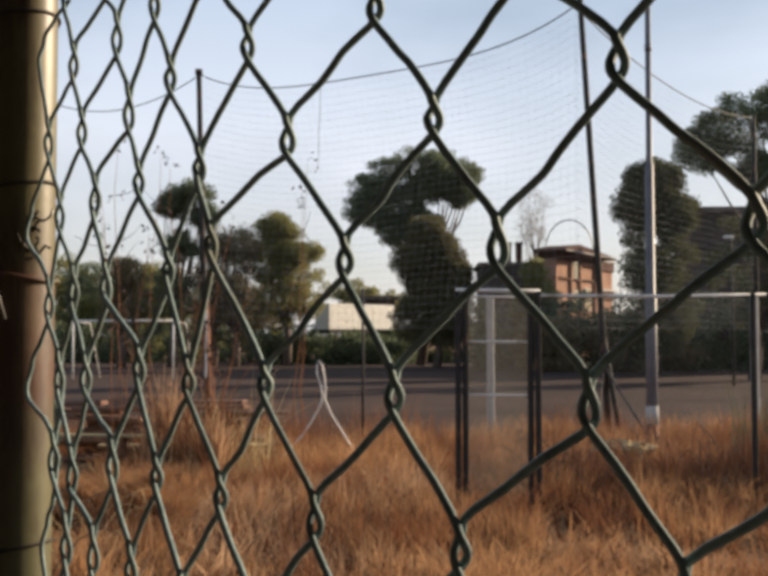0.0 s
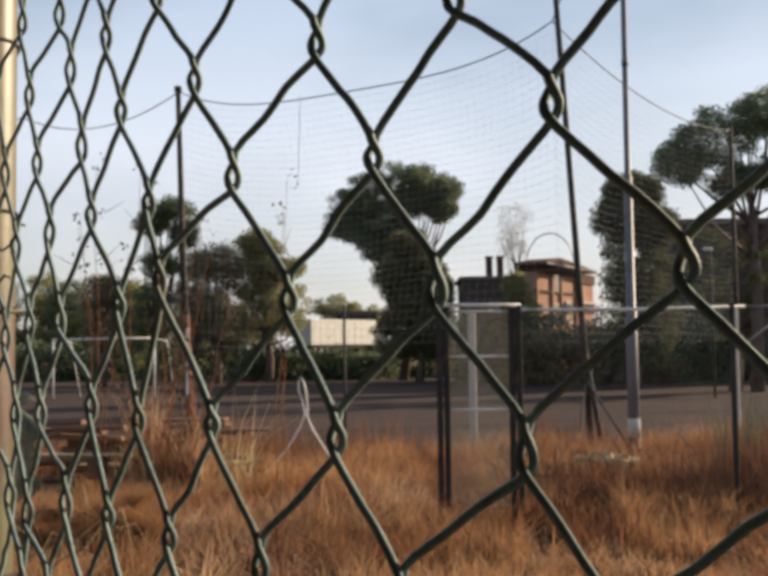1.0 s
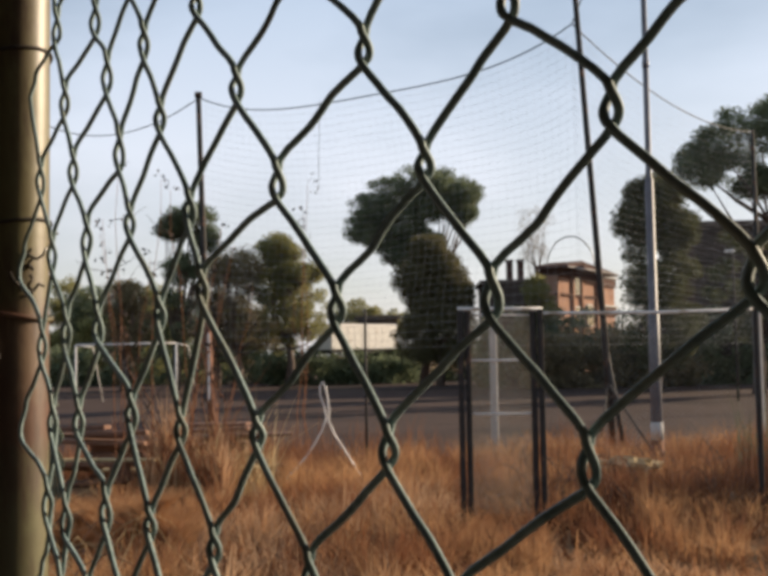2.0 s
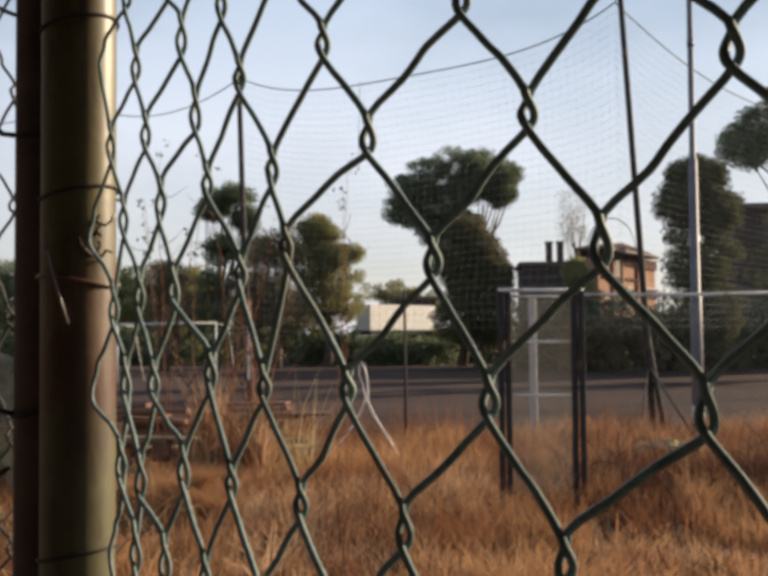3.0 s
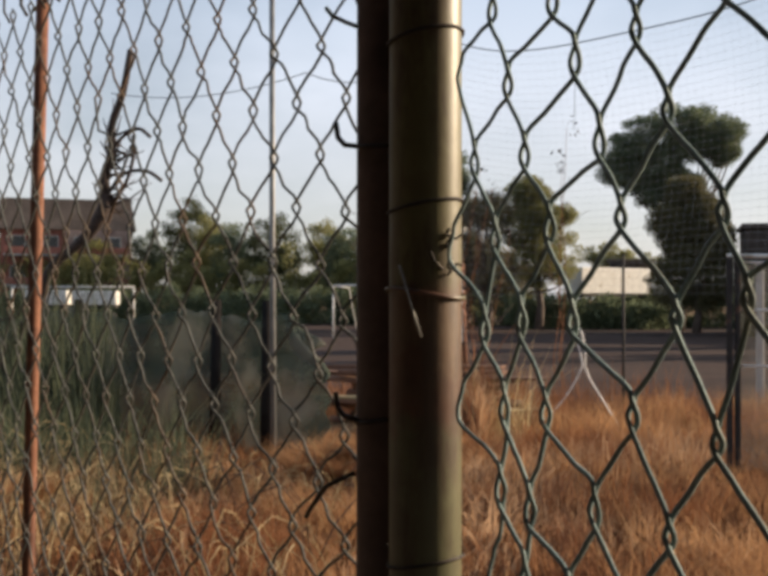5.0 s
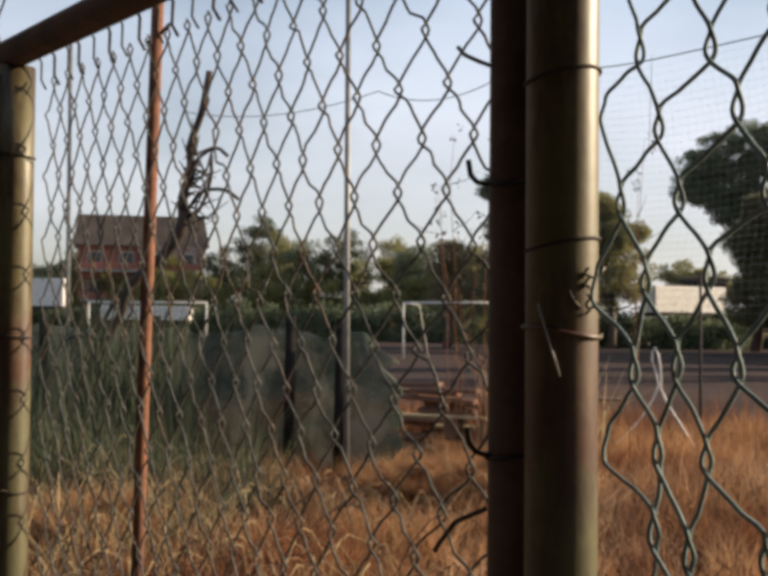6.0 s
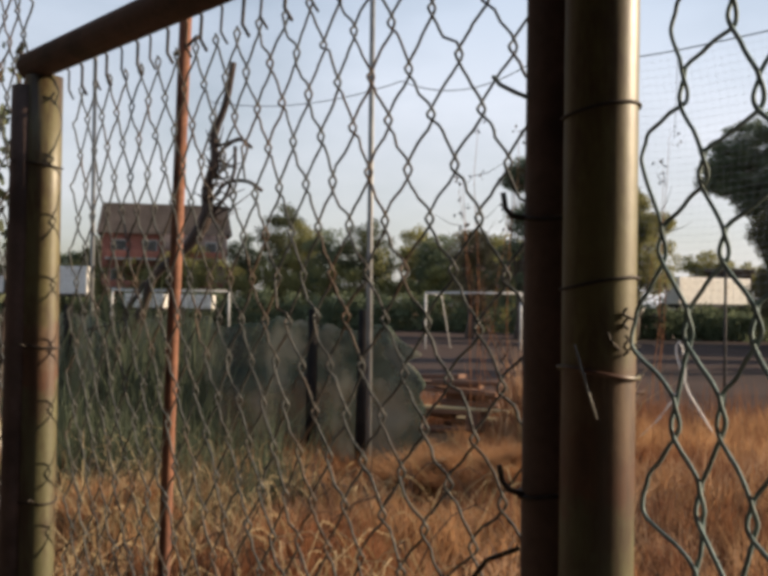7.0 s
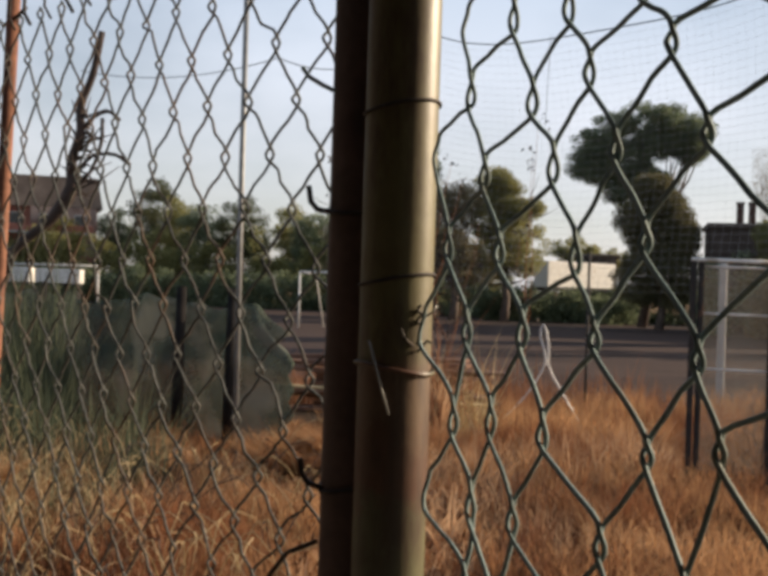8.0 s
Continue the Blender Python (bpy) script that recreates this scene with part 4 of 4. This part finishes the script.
part("wall", box(3.7, 4, 5.32, (0, 2, 2.66), 0.03), DARKWALL, annex)
part("roof", box(4.0, 4.4, 0.25, (0, 2, 5.43), 0.03), ROOF, annex)
for dx in (-0.33, 0.26):
    ch = part("chimney", box(0.34, 0.34, 1.1, (dx, 1, 6.05), 0.03), TILE, annex)
    part("chimney_cap", box(0.42, 0.42, 0.12, (dx, 1, 6.64), 0.02), ROOF, ch)
block = thing("tall_building", (22.4, 55, 0), "dark brown flat-topped building behind trees", "building")
part("wall", box(15.5, 4, 8.0, (0, 2, 4.0), 0.04), DARKWALL, block)
part("roof", box(15.9, 4.4, 0.35, (0, 2, 8.16), 0.03), ROOF, block)

red = thing("apartment_house", (-46.3, 75, 0), "red rendered apartment house with a dark mansard roof", "house", turn=32)
part("wall", box(10.0, 4.4, 7.3, (0, 2.2, 3.65), 0.04), REDWALL, red)
bm = bmesh.new()
lo = [bm.verts.new(v) for v in ((-5.4, -0.5, 7.2), (5.4, -0.5, 7.2), (5.4, 4.9, 7.2), (-5.4, 4.9, 7.2))]
hi = [bm.verts.new(v) for v in ((-5.0, 0.3, 9.7), (5.0, 0.3, 9.7), (5.0, 4.2, 9.7), (-5.0, 4.2, 9.7))]
bm.faces.new(lo[::-1]), bm.faces.new(hi)
for i in range(4):
    bm.faces.new((lo[i], lo[(i + 1) % 4], hi[(i + 1) % 4], hi[i]))
part("roof", bm, ROOF, red, "dark brown mansard roof")
windowed(red, (-3.7, -1.2), (6.0, 3.6), -0.03, 1.0, 1.3)
part("bay", box(5.0, 0.8, 7.15, (2.4, -0.25, 3.575), 0.03), STUCCO, red, "greyish pink rendered bay")
windowed(red, (1.0, 3.7), (6.0, 3.6), -0.68, 0.8, 1.1)
for zz in (2.75, 5.15):
    part("balcony", box(9.4, 1.1, 0.16, (0, -0.55, zz), 0.02), CONCRETE, red)
    part("parapet", box(9.4, 0.1, 0.55, (0, -1.1, zz + 0.35), 0.02), REDWALL, red)


def trailer(at, length, low, high, label, turn=0.0, deep=1.2):
    ob = thing("white_trailer", at, label, "trailer", "trailers", turn=turn)
    part("body", box(length, deep, high - low, (0, 0, (low + high) / 2), 0.05), WHITE, ob)
    for i in range(int(length / 0.6)):
        part("rib", box(0.03, 0.028, high - low - 0.2, (-length / 2 + 0.3 + i * 0.6, -deep / 2 + 0.006, (low + high) / 2), 0), WHITE, ob)
    part("chassis", box(length * 0.95, deep * 0.8, 0.2, (0, 0, low - 0.1), 0.03), DARKSTEEL, ob)
    for dx in (-length * 0.32, length * 0.25, length * 0.36):
        part("wheel", tube("wheel", [(dx, -deep / 2 + 0.1, 0.42), (dx, -deep / 2 + 0.35, 0.42)], 0.42, 18), DARKSTEEL, ob)
    return ob


trailer((-3.38, 66, 0), 6.0, 2.05, 3.64, "long white box trailer parked beyond the pitch", 50)
trailer((-49.8, 64, 0), 7.5, 2.2, 4.2, "white box trailer parked by the far trees", 12)
trailer((-37.2, 64, 0), 2.9, 1.3, 2.25, "low white trailer parked before the apartment house", 16)
trailer((-41.2, 64.5, 0), 2.9, 1.3, 2.3, "low white trailer with ribbed sides", 14)

shed = thing("low_shed", (-2.3, 70, 0), "dark low shed behind the white trailer", "shed")
part("wall", box(2.6, 2.0, 4.1, (0, 1.0, 2.05), 0.03), DARKWALL, shed)
part("roof", box(3.0, 2.4, 0.22, (0, 1.0, 4.2), 0.03), ROOF, shed)

# ---- loose things in the grass ----
cloth_posts = [(-3.6, 11.3), (-4.15, 11.3), (-4.74, 11.3), (-6.6, 11.6), (-8.4, 11.9)]
for px, py in cloth_posts[1:]:
    p = thing("dark_post", (px, py - 0.42, 0), "dark timber post holding the shade cloth", "post", "cloth posts")
    part("shaft", tube("shaft", [(0, 0, 0), (0.02, 0, 1.78)], [0.065, 0.055], 10), TARRED, p)


def cloth_sheet():
    verts, faces = [], []
    nx, nz = 120, 20
    for i in range(nx + 1):
        f = i / nx
        x = -3.55 - f * 5.6
        y = 11.12 + 0.12 * f * 5.6 - 0.08
        top = 1.68 - 0.11 * abs(math.sin(f * 11)) + 0.10 * noise.noise((f * 23, 0.7, 3.0)) - (0.42 * max(0, 1 - f * 16))
        for j in range(nz + 1):
            g = j / nz
            fold = 0.07 * math.sin(f * 34 + g * 2.2) + 0.12 * noise.noise((f * 7, g * 2.5, 1.0)) + 0.05 * noise.noise((f * 31, g * 5, 2.0))
            verts.append((x + (0.05 + 0.35 * max(0, 1 - f * 12)) * noise.noise((f * 9, g * 5, 5.0)), y + fold, 0.08 + (top - 0.08) * g))
    for i in range(nx):
        for j in range(nz):
            a = i * (nz + 1) + j
            faces.append((a, a + 1, a + nz + 2, a + nz + 1))
    return mesh_of("sheet", verts, faces, True)


cloth = thing("shade_cloth", (0, 0, 0), "torn dark green shade cloth sagging along posts", "shade cloth")
sheet = part("sheet", cloth_sheet(), CLOTH, cloth)
sheet.modifiers.new("thickness", "SOLIDIFY").thickness = 0.006

strip = thing("white_strip", (-1.0, 14.5, 0), "white plastic strip looped upright in the grass", "plastic strip")
part("loop", tube("loop", [(-0.62, 0, 0.12), (-0.50, 0, 0.24), (-0.34, 0.01, 0.42), (-0.22, 0.02, 0.60), (-0.12, 0.01, 0.78), (-0.07, 0, 0.92), (-0.10, 0.02, 1.08), (-0.155, 0.02, 1.24), (-0.15, 0.02, 1.36), (-0.12, 0.03, 1.41),
                           (-0.085, 0.04, 1.34), (-0.055, 0.05, 1.2), (-0.04, 0.05, 1.02), (-0.045, 0.05, 0.88), (0.02, 0.04, 0.72), (0.12, 0.04, 0.56), (0.22, 0.03, 0.40), (0.40, 0, 0.12)], 0.0135, 6), RIBBON, strip)

rnd = random.Random(5)
for pile_x, pile_y, pile_n in ((-2.4, 15.2, 13), (-4.15, 15.0, 13)):
    pile = thing("plank_pile", (pile_x, pile_y, 0), "stack of weathered brown planks lying in the grass", "planks", "plank piles")
    for i in range(pile_n):
        part("plank", box(rnd.uniform(0.6, 1.2), rnd.uniform(0.14, 0.3), rnd.uniform(0.04, 0.08), (0, 0, 0), 0.008), PLANK, pile, at=pose(rnd.uniform(-0.4, 0.3), rnd.uniform(-0.25, 0.25), 0.08 + i * 0.06, rnd.uniform(-4, 4), rnd.uniform(-3, 3), rnd.uniform(-10, 10)))
    part("bearer", box(0.1, 0.5, 0.1, (-0.3, 0.0, 0.03), 0.01), PLANK, pile)
    part("bearer", box(0.1, 0.5, 0.1, (0.25, 0.0, 0.03), 0.01), PLANK, pile)
for px, py, pz, ln, ang, lab in ((-2.9, 14.2, 0.3, 2.2, 3, "long pale plank lying across the dry grass"), (-3.7, 12.9, 0.55, 1.5, -6, "pale plank propped on the rubbish heap")):
    pl = thing("loose_plank", (px, py, pz - 0.26), lab, "plank", turn=ang)
    part("board", box(ln, 0.16, 0.03, (0, 0, 0.27), 0.006), PALESTEM, pl)
    part("support", box(0.2, 0.2, 0.26, (0.3, 0, 0.125), 0.02), PLANK, pl)

bm = bmesh.new()
bmesh.ops.create_icosphere(bm, subdivisions=3, radius=1)
for v in bm.verts:
    n = noise.noise(v.co * 2.3) * 0.5 + noise.noise(v.co * 5.1) * 0.3
    v.co = Vector((v.co.x * 0.36 * (1 + n), v.co.y * 0.2 * (1 + n), 0.36 + v.co.z * 0.09 * (1 + 1.6 * n)))
sheet2 = thing("crumpled_sheet", (2.75, 13.4, 0), "crumpled pale plastic sheet caught in the weeds", "rubbish")
part("sheet", bm, PALESTEM, sheet2)
part("fold", box(0.3, 0.12, 0.34, (0.05, 0.02, 0.17), 0.03), PALESTEM, sheet2)

snag = thing("dead_sapling", (-7.37, 10.25, 0), "dark dead sapling leaning with broken twigs", "dead tree")
part("stem", tube("stem", flowing([(0, 0, 0), (0.28, 0.05, 0.6), (0.42, 0, 1.15), (0.85, 0.05, 1.75), (1.0, 0, 2.1), (1.42, 0.03, 2.45), (1.66, 0, 2.78), (1.63, 0.03, 3.05), (1.74, 0, 3.35), (1.72, 0.02, 3.62), (1.86, 0, 3.95), (1.95, 0, 4.4)], 3),
                          [0.06] * 9 + [0.052] * 6 + [0.06, 0.07, 0.075, 0.07, 0.065, 0.06, 0.055] + [0.05 - 0.0014 * k for k in range(12)], 9), DEADWOOD, snag)
rr = random.Random(9)
for i in range(44):
    z = rr.uniform(2.7, 3.6)
    s = Vector((1.68 + (z - 2.85) * 0.1, 0, z))
    e = s + Vector((rr.uniform(-0.12, 0.45), rr.uniform(-0.2, 0.2), rr.uniform(-0.1, 0.35)))
    m = s.lerp(e, 0.5) + Vector((0, 0, rr.uniform(-0.1, 0.1)))
    part("twig", tube("twig", [s, m, e], [0.018, 0.011, 0.004], 5), DEADWOOD, snag)
for pts in ([(1.63, 0, 2.7), (1.85, 0.03, 2.95), (1.98, 0, 3.25), (2.0, -0.03, 3.5)], [(1.66, 0, 2.85), (1.9, -0.04, 3.1), (2.15, 0, 3.12), (2.3, 0.03, 3.02)], [(1.68, 0, 3.2), (1.82, 0, 3.46), (2.02, 0.04, 3.58), (2.18, 0, 3.48)]):
    part("branch", tube("branch", flowing(pts, 3), 0.02, 7), DEADWOOD, snag)
part("branch", tube("branch", [(0.9, 0, 2.05), (0.6, 0, 1.6), (0.2, -0.1, 1.5)], [0.03, 0.022, 0.01], 7), DEADWOOD, snag)


# ---- dry grass and weeds ----
def blades(name, pts, heights, widths, lean, seed, bend=0.5):
    """Tapered bent blades; one mesh."""
    g = np.random.default_rng(seed)
    n = len(pts)
    ang = g.random(n) * 2 * np.pi
    face = np.stack([np.cos(ang), np.sin(ang), np.zeros(n)], 1)
    la = g.random(n) * 2 * np.pi
    ld = np.stack([np.cos(la), np.sin(la), np.zeros(n)], 1) * (lean * g.random(n) * heights)[:, None]
    up = np.zeros((n, 3))
    up[:, 2] = heights
    w = face * (widths / 2)[:, None]
    mid = pts + up * 0.55 + ld * 0.35
    tip = pts + up * (1 - 0.25 * bend * g.random(n))[:, None] + ld
    v = np.stack([pts - w, pts + w, mid - w * 0.75, mid + w * 0.75, tip], 1).reshape(-1, 3)
    b = np.arange(n)[:, None] * 5
    quads = (b + np.array([[0, 1, 3, 2]]))
    tris = (b + np.array([[2, 3, 4]]))
    loops = np.concatenate([quads, tris], 1).ravel()
    starts = (np.arange(n)[:, None] * 7 + np.array([[0, 4]])).ravel()
    me = bpy.data.meshes.new(name)
    me.vertices.add(5 * n)
    me.vertices.foreach_set("co", v.ravel())
    me.loops.add(7 * n)
    me.loops.foreach_set("vertex_index", loops)
    me.polygons.add(2 * n)
    me.polygons.foreach_set("loop_start", starts)
    me.update(calc_edges=True)
    return me


def field(name, x0, x1, y0, y1, count, h0, h1, material, label, seed, width=0.006, lean=0.7, clump=0.9, thin=0.0):
    g = np.random.default_rng(seed)
    m = count * 2
    y = y0 + (y1 - y0) * g.random(m)
    x = x0 + (x1 - x0) * g.random(m)
    q = np.array([0.75 * noise.noise((a * clump * 0.6, b * clump * 0.6, seed)) + 0.5 * noise.noise((a * 2.6, b * 2.6, seed + 9)) for a, b in zip(x, y)])
    keep = g.random(m) < np.clip(0.55 + q * 0.9 - thin, 0.02, 1)
    x, y, q = x[keep][:count], y[keep][:count], q[keep][:count]
    h = (h0 + (h1 - h0) * g.random(len(x)) ** 1.6) * np.clip(0.62 + q * 1.5, 0.22, 1.7)
    worn = ((x - 3.1) / 1.9) ** 2 + ((y - 9.3) / 1.0) ** 2
    h = h * np.clip(0.2 + 0.9 * np.clip(worn - 0.6, 0, 1), 0.2, 1)
    # trampled round the planks
    heap = ((x + 3.2) / 1.7) ** 2 + ((y - 14.2) / 1.7) ** 2
    if h1 < 0.6:
        h = h * np.clip(0.35 + 0.7 * np.clip(heap - 0.5, 0, 1), 0.35, 1)
    pts = np.stack([x, y, np.full(len(x), -0.02)], 1)
    wd = width * (0.6 + 0.8 * g.random(len(x)))
    ob = part(name, blades(name, pts, h, wd, lean, seed), material)
    return tagged(ob, label, "grass", kind="stuff")


field("dry_grass", -7.0, 6.0, 1.9, 5.2, 14000, 0.08, 0.3, STRAW, "short dry grass just behind the fence", 40, 0.006, 1.1)
field("pale_stems", -6.2, -2.6, 5.2, 8.2, 1500, 0.35, 1.0, PALESTEM, "pale tangled dry stems", 49, 0.007, 1.5)
field("dry_grass", -8.5, 7.5, 5.2, 11.0, 72000, 0.12, 0.45, STRAW, "dense dry straw-coloured grass", 41, 0.0095, 1.1)
field("dry_grass", -11.5, 10.5, 11.0, 18.0, 60000, 0.14, 0.48, STRAW, "dense dry straw-coloured grass towards the pitch", 42, 0.012, 1.0)
field("pale_stems", -3.6, 0.6, 7.2, 12.6, 5500, 0.12, 0.45, PALESTRAW, "pale bleached straw among the darker grass", 86, 0.009, 1.1, 0.8, 0.1)
field("pale_stems", -3.05, -2.1, 12.4, 13.4, 3000, 0.5, 1.75, PALESTRAW, "tall feathery pale dry brush", 87, 0.021, 0.35)
field("red_weeds", -3.05, -2.15, 12.5, 13.6, 450, 0.4, 1.6, REDWEED, "tall dead reddish weeds", 43, 0.016, 0.7)
field("pale_stems", -3.2, -1.6, 12.3, 13.8, 700, 0.3, 1.2, PALESTEM, "bleached stems among the weeds", 38, 0.012, 0.9)
field("pale_stems", 1.2, 6.5, 5.2, 10.6, 27000, 0.08, 0.26, PALESTRAW, "short trampled bleached straw", 88, 0.012, 1.3)
field("red_weeds", 1.9, 7.5, 11.6, 15.5, 7000, 0.3, 0.8, REDWEED, "dead reddish weeds round the pole", 44, 0.012, 0.45)
field("red_weeds", -9.0, 9.5, 15.0, 19.5, 9000, 0.25, 0.75, REDWEED, "dead reddish weeds at the pitch edge", 45, 0.012, 0.4)
field("green_weeds", 4.2, 5.6, 12.4, 14.0, 900, 0.5, 1.25, GREENWEED, "tall dusty green weeds", 46, 0.014, 0.3)
field("green_weeds", -7.4, -3.9, 6.4, 9.0, 5200, 0.4, 1.25, GREENWEED, "tangled dusty green weeds behind the fence", 47, 0.011, 0.6)
field("green_weeds", -9.5, -5.6, 8.0, 10.6, 6000, 0.7, 1.75, GREENWEED, "tall blue-green weeds before the shade cloth", 48, 0.014, 0.35)
def straw_mound(cx, cy, rx, ry, hh, sd):
    """A heap of matted straw, its top combed over with loose blades."""
    bm = bmesh.new()
    bmesh.ops.create_icosphere(bm, subdivisions=4, radius=1)
    for v in bm.verts:
        k = 1 + 0.16 * noise.noise(v.co * 2.1 + Vector((sd, 0, 0))) + 0.07 * noise.noise(v.co * 6.0)
        v.co = Vector((v.co.x * rx * k, v.co.y * ry * k, max(-0.05, v.co.z * hh * k)))
    for f in bm.faces:
        f.smooth = True
    ob = thing("straw_mound", (cx, cy, 0), "rounded mound of pale matted straw", "straw heap", "straw mounds")
    part("mass", bm, MATTED, ob)
    g = np.random.default_rng(sd)
    n = 5000
    a, r = g.random(n) * 2 * np.pi, np.sqrt(g.random(n))
    pts = np.stack([rx * r * np.cos(a), ry * r * np.sin(a), hh * 0.92 * np.sqrt(np.clip(1 - r * r, 0, 1)) - 0.03], 1)
    tagged(part("loose_straw", blades("loose_straw", pts, 0.12 + 0.36 * g.random(n), np.full(n, 0.009), 1.0, sd), STRAW, ob), kind="stuff")


MATTED = mat("matted_straw", (0.26, 0.14, 0.065), (0.52, 0.32, 0.16), 0.9, 3.0, 26, 0.8, 0, (0.20, 0.10, 0.05), 4.5, (0.56, 0.68), depth=0.03, spec=0.08)
for cx, cy, rx, ry, hh, sd in ((-2.35, 9.7, 0.42, 0.4, 0.25, 51), (-2.95, 9.3, 0.3, 0.3, 0.18, 52), (-4.6, 7.0, 0.35, 0.3, 0.15, 53)):
    straw_mound(cx, cy, rx, ry, hh, sd)


def brambles(name, x0, x1, y0, y1, count, reach, material, label, seed, r=0.004):
    """Arching dead shoots, tangled."""
    g = random.Random(seed)
    runs = []
    for _ in range(count):
        p = Vector((g.uniform(x0, x1), g.uniform(y0, y1), 0))
        way, ln, up = g.uniform(0, 6.28), g.uniform(0.3, 1) * reach, g.uniform(0.25, 0.75) * reach
        pts = []
        for i in range(6):
            f = i / 5
            pts.append(p + Vector((math.cos(way) * ln * f + g.gauss(0, 0.02), math.sin(way) * ln * f + g.gauss(0, 0.02), up * math.sin(math.pi * (0.05 + 0.8 * f)) + g.gauss(0, 0.015))))
        runs.append((pts, [r, r, r * 0.9, r * 0.8, r * 0.6, r * 0.4]))
    return tagged(part(name, tubes(name, runs, 4), material), label, "dead shoots", kind="stuff")


brambles("brambles", -6.5, -2.0, 5.0, 9.6, 240, 0.9, PALESTEM, "pale dead shoots arching through the grass", 81)
brambles("brambles", -6.5, -2.0, 5.0, 9.0, 110, 0.8, DEADWOOD, "dark dead shoots tangled in the grass", 82, 0.005)
brambles("brambles", 1.5, 7.0, 10.5, 15.0, 160, 0.8, DEADWOOD, "dark dead shoots round the pole and gate", 83, 0.006)
field("red_weeds", 1.4, 4.4, 10.0, 12.8, 1700, 0.25, 0.8, DARKWEED, "dark red-brown weeds beside the gate", 84, 0.012, 0.6)
field("red_weeds", -7.0, -3.0, 5.6, 9.6, 2200, 0.15, 0.5, DARKWEED, "dark red-brown weeds among the straw", 85, 0.010, 0.9, 1.6)
field("red_weeds", -1.7, 0.7, 5.6, 10.5, 1100, 0.12, 0.42, DARKWEED, "brown withered weeds among the straw", 89, 0.010, 1.0, 1.6)

def tufts(name, x0, x1, y0, y1, count, per, h0, h1, material, label, seed, width=0.008, lean=1.0):
    """Clumps whose blades spread from one crown."""
    g = np.random.default_rng(seed)
    cx, cy = x0 + (x1 - x0) * g.random(count), y0 + (y1 - y0) * g.random(count)
    hh = h0 + (h1 - h0) * g.random(count) ** 1.5
    n = count * per
    a, r = g.random(n) * 2 * np.pi, g.random(n) ** 0.7 * 0.16
    pts = np.stack([np.repeat(cx, per) + r * np.cos(a), np.repeat(cy, per) + r * np.sin(a), np.full(n, -0.02)], 1)
    ob = part(name, blades(name, pts, np.repeat(hh, per) * (0.5 + 0.5 * g.random(n)), np.full(n, width), lean, seed), material)
    return tagged(ob, label, "grass", kind="stuff")


tufts("grass_tufts", -9, 8, 5.4, 16.5, 520, 60, 0.3, 0.7, STRAW, "scattered taller clumps of dry grass", 71)
tufts("grass_tufts", -9, 8, 5.4, 17.5, 300, 50, 0.25, 0.65, REDWEED, "scattered clumps of dead reddish grass", 72)

tufts("broad_dead_leaves", -6.0, -1.0, 4.6, 10.5, 330, 16, 0.14, 0.42, PALESTRAW, "broad curled dead leaves of withered weeds", 73, 0.032, 1.3)
tufts("broad_dead_leaves", -6.0, 6.5, 4.6, 12.5, 420, 14, 0.12, 0.38, DARKWEED, "dark broad dead leaves of withered weeds", 74, 0.028, 1.2)
tufts("broad_dead_leaves", -5.5, 6.5, 4.6, 12.0, 300, 16, 0.12, 0.34, STRAW, "straw-coloured broad dead leaves", 75, 0.026, 1.3)

# tall dry stalks with withered seed heads
sr = random.Random(60)
for i in range(18):
    bx, by = sr.uniform(-3.9, -0.9), sr.uniform(12.4, 14.0)
    top = sr.uniform(1.9, 4.1)
    st = thing("dry_stalk", (bx, by, 0), "tall thin dead stalk with withered seed heads", "dry plant", "dry stalks")
    pts = [Vector((0, 0, 0))]
    dx = sr.uniform(-0.12, 0.12)
    for j in range(1, 8):
        pts.append(Vector((dx * j + sr.uniform(-0.05, 0.05), sr.uniform(-0.05, 0.05), top * j / 7)))
    part("stem", tube("stem", pts, [0.008 - 0.0008 * j for j in range(8)], 5), REDWEED, st)
    heads = [p + Vector((sr.uniform(-0.08, 0.08), 0, sr.uniform(-0.1, 0.1))) for p in pts[4:] for _ in range(2)]
    tagged(part("seed_spray", leaves_mesh("seed_spray", heads, 5, 0.07, 0.028, 60 + i), DEADWOOD, st), kind="stuff")
    for p in pts[3:7]:
        e = p + Vector((sr.uniform(-0.35, 0.35), sr.uniform(-0.2, 0.2), sr.uniform(0.1, 0.45)))
        part("side_shoot", tube("side_shoot", [p, p.lerp(e, 0.5) + Vector((0, 0, -0.04)), e], [0.005, 0.004, 0.002], 4), DEADWOOD, st)
